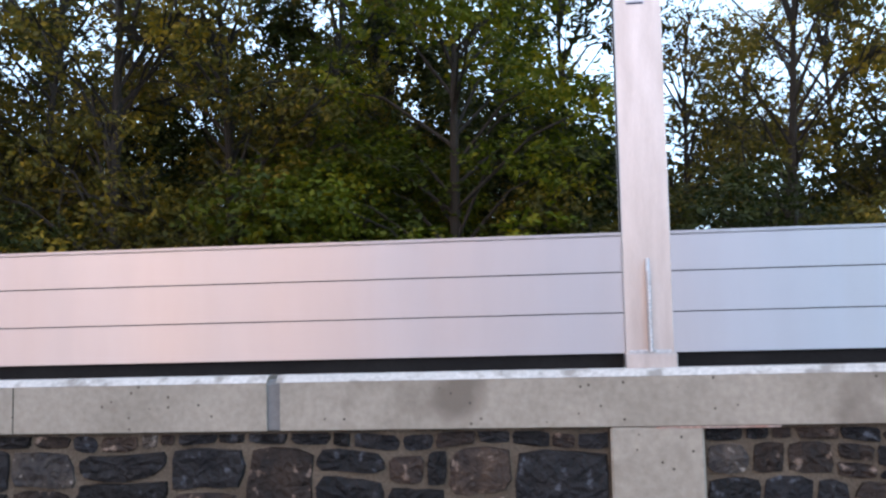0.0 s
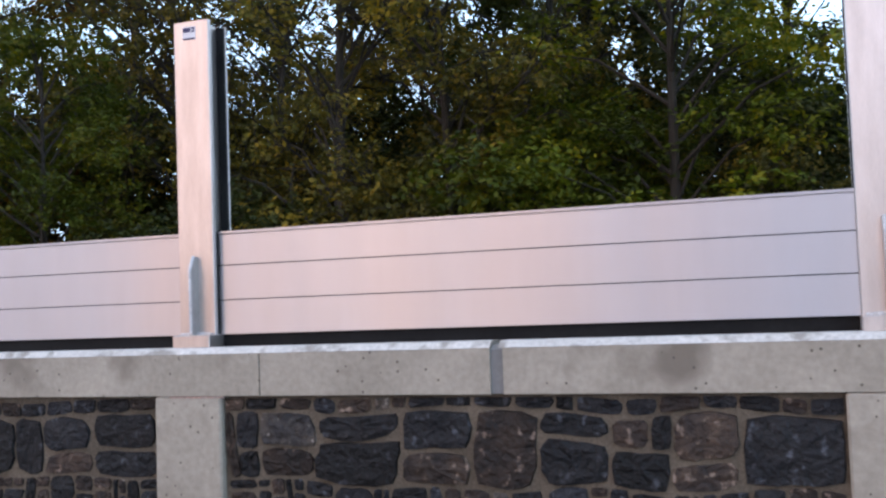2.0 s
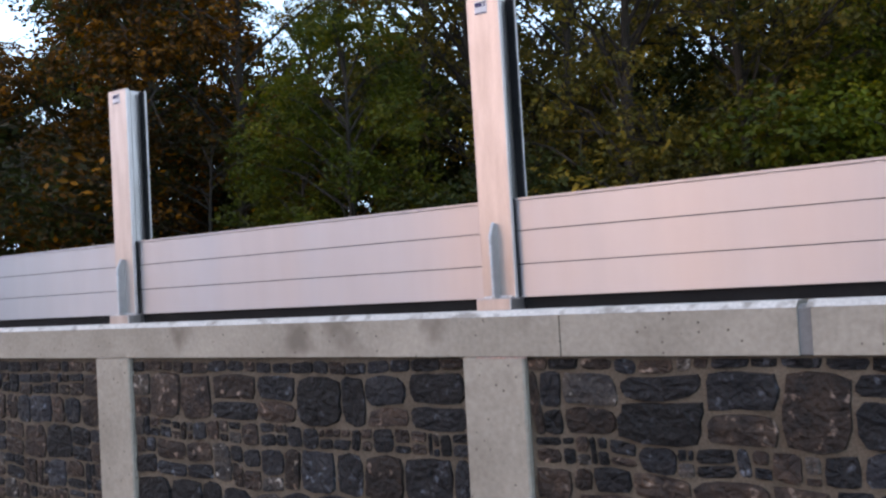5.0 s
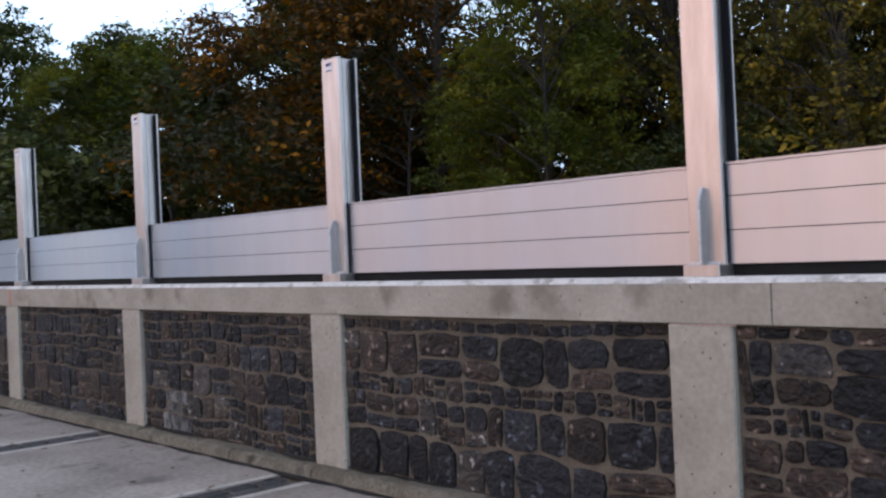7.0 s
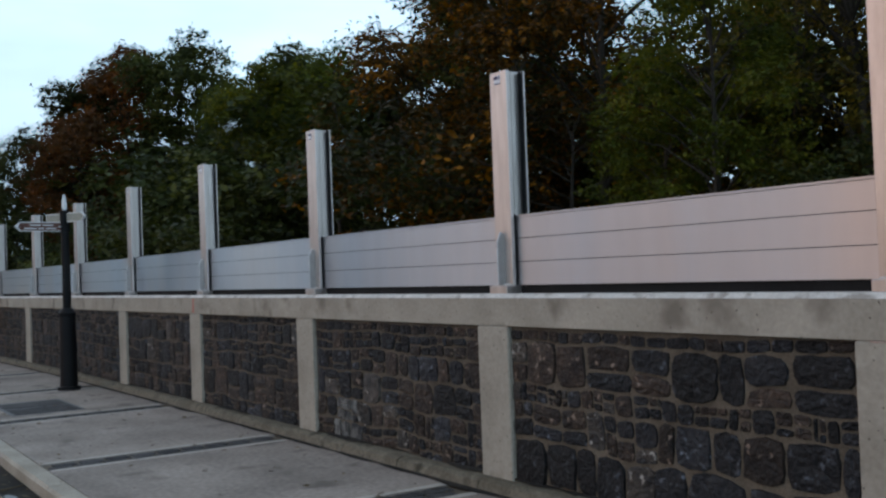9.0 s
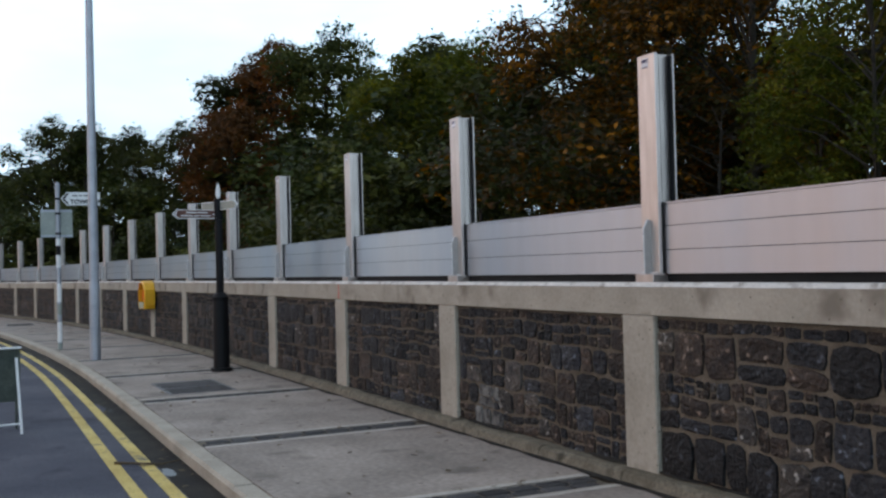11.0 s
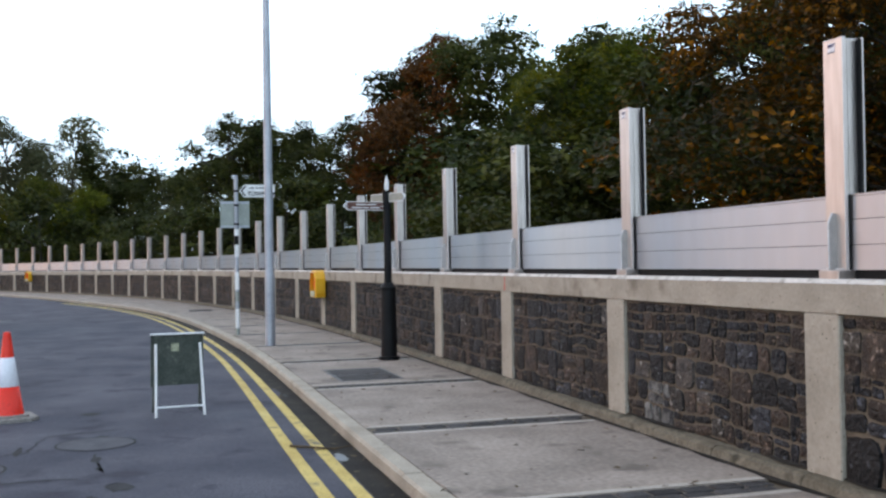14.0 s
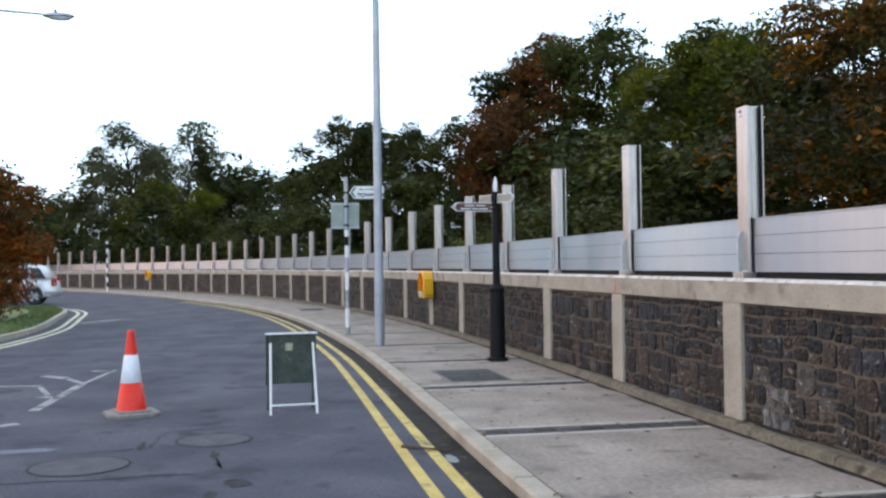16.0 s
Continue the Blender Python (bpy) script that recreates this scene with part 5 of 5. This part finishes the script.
def make_sign_pole():
    """The boards face local -y, towards the walker."""
    pole = empty("sign_pole", None, "grey banded sign pole with a town arrow board", "sign pole")
    bm = bmesh.new()
    tube(bm, [(0, 0, 0), (0, 0, 3.17)], [0.040, 0.040], 14)
    shaft = part("pole", bm, "galvanised", pole)
    for z0, z1, mat in ((0.0, 0.12, "grey_back"), (0.14, 0.52, "white_paint"), (0.66, 0.86, "grey_back"), (0.9, 1.25, "white_paint"), (1.55, 1.79, "white_paint"), (1.79, 1.97, "black_paint"), (1.97, 2.1, "white_paint"), (2.84, 2.88, "black_paint")):
        bm = bmesh.new()
        tube(bm, [(0, 0, z0), (0, 0, z1)], [0.042, 0.042], 14)
        part("band", bm, mat, shaft)
    bm = bmesh.new()
    extrude(bm, [(0.06, 2.86), (0.16, 2.735), (0.76, 2.735), (0.76, 2.985), (0.16, 2.985)], "y", -0.05, -0.042)
    board = part("arrow_board", bm, "white_paint", pole, "white arrow shaped board")
    bm = bmesh.new()
    extrude(bm, [(0.085, 2.86), (0.165, 2.76), (0.205, 2.76), (0.125, 2.86), (0.205, 2.96), (0.165, 2.96)], "y", -0.054, -0.050)
    part("chevron", bm, "black_paint", board, "black chevron")
    text_part("TOWN CE", 0.115, Matrix.Translation((0.225, -0.052, 2.765)) @ Matrix.Rotation(math.pi / 2, 4, "X"), "black_paint", board)
    bm = bmesh.new()
    for x0, x1 in ((0.26, 0.36), (0.38, 0.44), (0.46, 0.56), (0.58, 0.66)):
        box(bm, x0, x1, -0.053, -0.050, 2.905, 2.935)
    part("small_writing", bm, "car_grey", board, "small grey writing bars")
    bm = bmesh.new()
    box(bm, -0.31, 0.26, 0.045, 0.055, 2.13, 2.66, 0.004)
    back = part("plate", bm, "grey_back", pole, "grey green back of a square sign")
    bm = bmesh.new()
    for z in (2.155, 2.635):
        box(bm, -0.31, 0.26, 0.030, 0.046, z - 0.02, z + 0.02)
    box(bm, -0.025, 0.025, 0.035, 0.046, 2.15, 2.64)
    part("stiffener", bm, "galvanised", back)
    for z in (2.2, 2.58, 2.86):
        bm = bmesh.new()
        tube(bm, [(0, 0, z - 0.02), (0, 0, z + 0.02)], [0.05, 0.05], 12)
        part("clip", bm, "black_paint", pole)
    return pole


make_sign_pole().matrix_basis = pose(-20.27, 1.62, 0.0, 0, 0, 86)


def make_lamp(height, arm, name_label, base_r=0.085):
    """A lighting column; its arm leans out along local +x."""
    lamp = empty("street_lamp", None, name_label, "street lamp")
    bm = bmesh.new()
    tube(bm, [(0, 0, 0), (0, 0, 1.2), (0, 0, 1.22), (0, 0, height)], [base_r, base_r, base_r * 0.93, base_r * 0.68], 18)
    part("column", bm, "galvanised", lamp)
    bm = bmesh.new()
    box(bm, -0.03, 0.03, -base_r - 0.004, -base_r + 0.02, 0.45, 0.95, 0.004)
    part("access_door", bm, "galvanised", lamp)
    bm = bmesh.new()
    tube(bm, [(0, 0, height - 0.05), (arm * 0.15, 0, height + 0.1), (arm, 0, height + 0.02)], [0.035, 0.03, 0.024], 10)
    part("arm", bm, "galvanised", lamp)
    bm = bmesh.new()
    bmesh.ops.create_uvsphere(bm, u_segments=16, v_segments=8, radius=0.5, matrix=Matrix.Translation((arm + 0.28, 0, height)) @ Matrix.Diagonal((0.62, 0.24, 0.13, 1)))
    head = part("lantern", bm, "galvanised", lamp, "flat grey lantern", True)
    bm = bmesh.new()
    bmesh.ops.create_uvsphere(bm, u_segments=16, v_segments=8, radius=0.5, matrix=Matrix.Translation((arm + 0.30, 0, height - 0.035)) @ Matrix.Diagonal((0.46, 0.2, 0.12, 1)))
    part("bowl", bm, "cone_white", head, "clear lamp bowl", True)
    bm = bmesh.new()
    tube(bm, [(arm + 0.22, 0, height + 0.07), (arm + 0.22, 0, height + 0.12)], [0.03, 0.025], 8)
    part("photocell", bm, "black_paint", head)
    return lamp


make_lamp(6.45, 0.35, "tall galvanised lighting column on the pavement").matrix_basis = pose(-17.26, 1.91, 0.0, 0, 0, -100)
make_lamp(6.25, 1.8, "galvanised street lamp with a long thin arm").matrix_basis = pose(-20.27, -5.97, 0.05, 0, 0, 92)


def make_lifebuoy_box():
    """A ring buoy in its hood, hung on the wall; the open front faces local -y."""
    hood = empty("lifebuoy_housing", None, "yellow plastic lifebuoy housing mounted on the wall", "lifebuoy housing", "lifebuoys")
    out = [(-0.27, -0.28), (0.27, -0.28), (0.30, -0.2), (0.30, 0.12), (0.2, 0.26), (0.1, 0.30), (-0.1, 0.30), (-0.2, 0.26), (-0.30, 0.12), (-0.30, -0.2)]
    inn = [(x * 0.86, z * 0.86) for x, z in out]
    bm = bmesh.new()
    n = len(out)
    rows = [[bm.verts.new((x, y, z)) for x, z in pts] for pts, y in ((out, 0.0), (out, -0.20), (inn, -0.22), (inn, -0.03))]
    for a, b in zip(rows, rows[1:]):
        for i in range(n):
            bm.faces.new((a[i], a[(i + 1) % n], b[(i + 1) % n], b[i]))
    bm.faces.new(rows[-1])
    bm.faces.new(rows[0][::-1])
    bmesh.ops.recalc_face_normals(bm, faces=bm.faces[:])
    part("hood", bm, "lifebuoy_yellow", hood)
    bm = bmesh.new()
    seg, sub, R, r = 24, 8, 0.17, 0.05
    rings = [[bm.verts.new(((R + r * math.cos(b)) * math.cos(a), -0.10 + r * math.sin(b), (R + r * math.cos(b)) * math.sin(a) + 0.02)) for b in [2 * math.pi * j / sub for j in range(sub)]] for a in [2 * math.pi * i / seg for i in range(seg)]]
    for i in range(seg):
        for j in range(sub):
            a, b = rings[i], rings[(i + 1) % seg]
            bm.faces.new((a[j], b[j], b[(j + 1) % sub], a[(j + 1) % sub]))
    part("ring_buoy", bm, "cone_orange", hood, "orange red ring buoy", True)
    bm = bmesh.new()
    box(bm, -0.2, 0.2, -0.224, -0.2, -0.26, -0.14, 0.004)
    part("notice", bm, "paper", hood, "pale notice label")
    return hood


buoy = make_lifebuoy_box()
buoy.matrix_basis = frame_at(8 * BAY, FACE - 0.004, 0.95) @ Matrix.Translation((0.10, 0, 0))
copy_thing(buoy, frame_at(24 * BAY, FACE - 0.004, 0.95) @ Matrix.Translation((0.10, 0, 0)))


def make_striped_pole():
    pole = empty("crossing_pole", None, "black and white banded crossing pole", "pole")
    for i in range(10):
        bm = bmesh.new()
        tube(bm, [(0, 0, i * 0.29), (0, 0, i * 0.29 + 0.29)], [0.05, 0.05], 12)
        part("band", bm, "black_paint" if i % 2 else "white_paint", pole)
    bm = bmesh.new()
    bmesh.ops.create_uvsphere(bm, u_segments=14, v_segments=8, radius=0.085, matrix=Matrix.Translation((0, 0, 2.97)))
    part("globe", bm, "cone_white", pole, "pale globe", True)
    return pole


make_striped_pole().matrix_basis = pose(-63.23, -9.17, 0.0)

# chamber cover set in the pavement
cover = empty("chamber_cover", None, "dark double chamber cover set in the pavement", "chamber cover")
for i in range(2):
    bm = bmesh.new()
    box(bm, -12.85 + i * 0.64, -12.28 + i * 0.64, 2.10, 2.79, -0.03, 0.005, 0.004)
    part("lid", bm, "sett", cover)
bm = bmesh.new()
box(bm, -12.95, -11.59, 2.06, 2.83, -0.04, 0.002)
part("surround", bm, "iron", cover)
cover2 = copy_thing(cover, Matrix.Translation((-19.8, -0.95, 0.0)))

# rust-red survey marks and stains on the concrete
for a, w, z0, z1 in ((BAY * 1 - 0.02, 0.26, 1.030, 1.036), (BAY * 0 - 0.1, 0.42, 1.030, 1.036)):
    bm = bmesh.new()
    box(bm, 0.0, w, FACE - 0.0015, FACE + 0.002, z0, z1)
    tagged(part("paint_mark", bm, "red_mark"), "thin red survey line on the concrete", "paint mark", kind="structure").matrix_basis = frame_at(a)
bm = bmesh.new()
box(bm, 0.0, 0.045, FACE - 0.0015, FACE + 0.002, 1.05, 1.2)
tagged(part("paint_mark", bm, "red_spray"), "red spray mark on the coping", "paint mark", kind="structure").matrix_basis = frame_at(4 * BAY) @ Matrix.Translation((0.05, 0, 0))

# fallen leaves and twigs
rng = np.random.default_rng(5)
vs, fs = [], []
for i in range(420):
    a = rng.uniform(3.5, 30)
    near_kerb = rng.uniform() < 0.25
    off = kerb_off(a) + rng.uniform(0.1, 2.05) if not near_kerb else kerb_off(a) - rng.uniform(0.0, 0.2)
    p = on_line(a, off, 0.006 if not near_kerb else -0.103)
    s, t = rng.uniform(0.012, 0.04), rng.uniform(0, 6.28)
    u, v = Vector((math.cos(t), math.sin(t), rng.uniform(-0.2, 0.2))) * s, Vector((-math.sin(t), math.cos(t), rng.uniform(0.0, 0.5))) * s * 0.6
    o = len(vs)
    vs += [tuple(p - u), tuple(p + v), tuple(p + u), tuple(p - v + Vector((0, 0, 0.004)))]
    fs += [(o, o + 1, o + 2), (o, o + 2, o + 3)]
tagged(raw("fallen_leaves", vs, fs, "leaf_litter"), "scattered brown fallen leaves on the pavement", "leaves", kind="stuff")
bm = bmesh.new()
tube(bm, [(-8.19, 1, -0.095), (-8.03, 1.16, -0.09), (-7.92, 1.31, -0.092), (-7.97, 1.46, -0.085)], [0.012, 0.010, 0.008, 0.004], 6)
tube(bm, [(-8.03, 1.16, -0.09), (-7.88, 1.23, -0.085)], [0.006, 0.003], 5)
tagged(part("twig", bm, "leaf_litter"), "brown twig lying in the gutter", "twig")

# setts of the pavement strips
sett_bm = bmesh.new()
box(sett_bm, -0.089, 0.089, -0.058, 0.058, -0.05, 0.0, 0.006)
sett_me = bpy.data.meshes.new("sett")
sett_bm.to_mesh(sett_me)
sett_bm.free()
sett_me.materials.append(M["sett"])
far_bm = bmesh.new()
for i, a in enumerate(STRIPS):
    if a < -1:
        continue
    o0, o1 = kerb_off(a) + KERB_W + 0.02, FACE - 0.16
    n = int((o1 - o0) / 0.2)
    for r in (-0.068, 0.068):
        for j in range(n):
            m = frame_at(a + r, o0 + (j + 0.5 + (0.25 if r > 0 else -0.0)) * (o1 - o0) / (n + 0.3), 0.0) @ Matrix.Rotation(math.pi / 2, 4, "Z")
            if i < 12:
                s = new("sett", sett_me)
                s.parent = pavement
                s.matrix_basis = m @ Matrix.Translation((0, 0, random.uniform(-0.003, 0.001)))
            else:
                box(far_bm, -0.092, 0.092, -0.062, 0.062, -0.04, 0.0, 0, m)
tagged(part("setts", far_bm, "sett", pavement), kind="stuff")

# ---------------------------------------------------------------- the many stones, last
build_stones(-2, -1, False)
build_stones(-1, 3, True)
build_stones(3, 41, False)
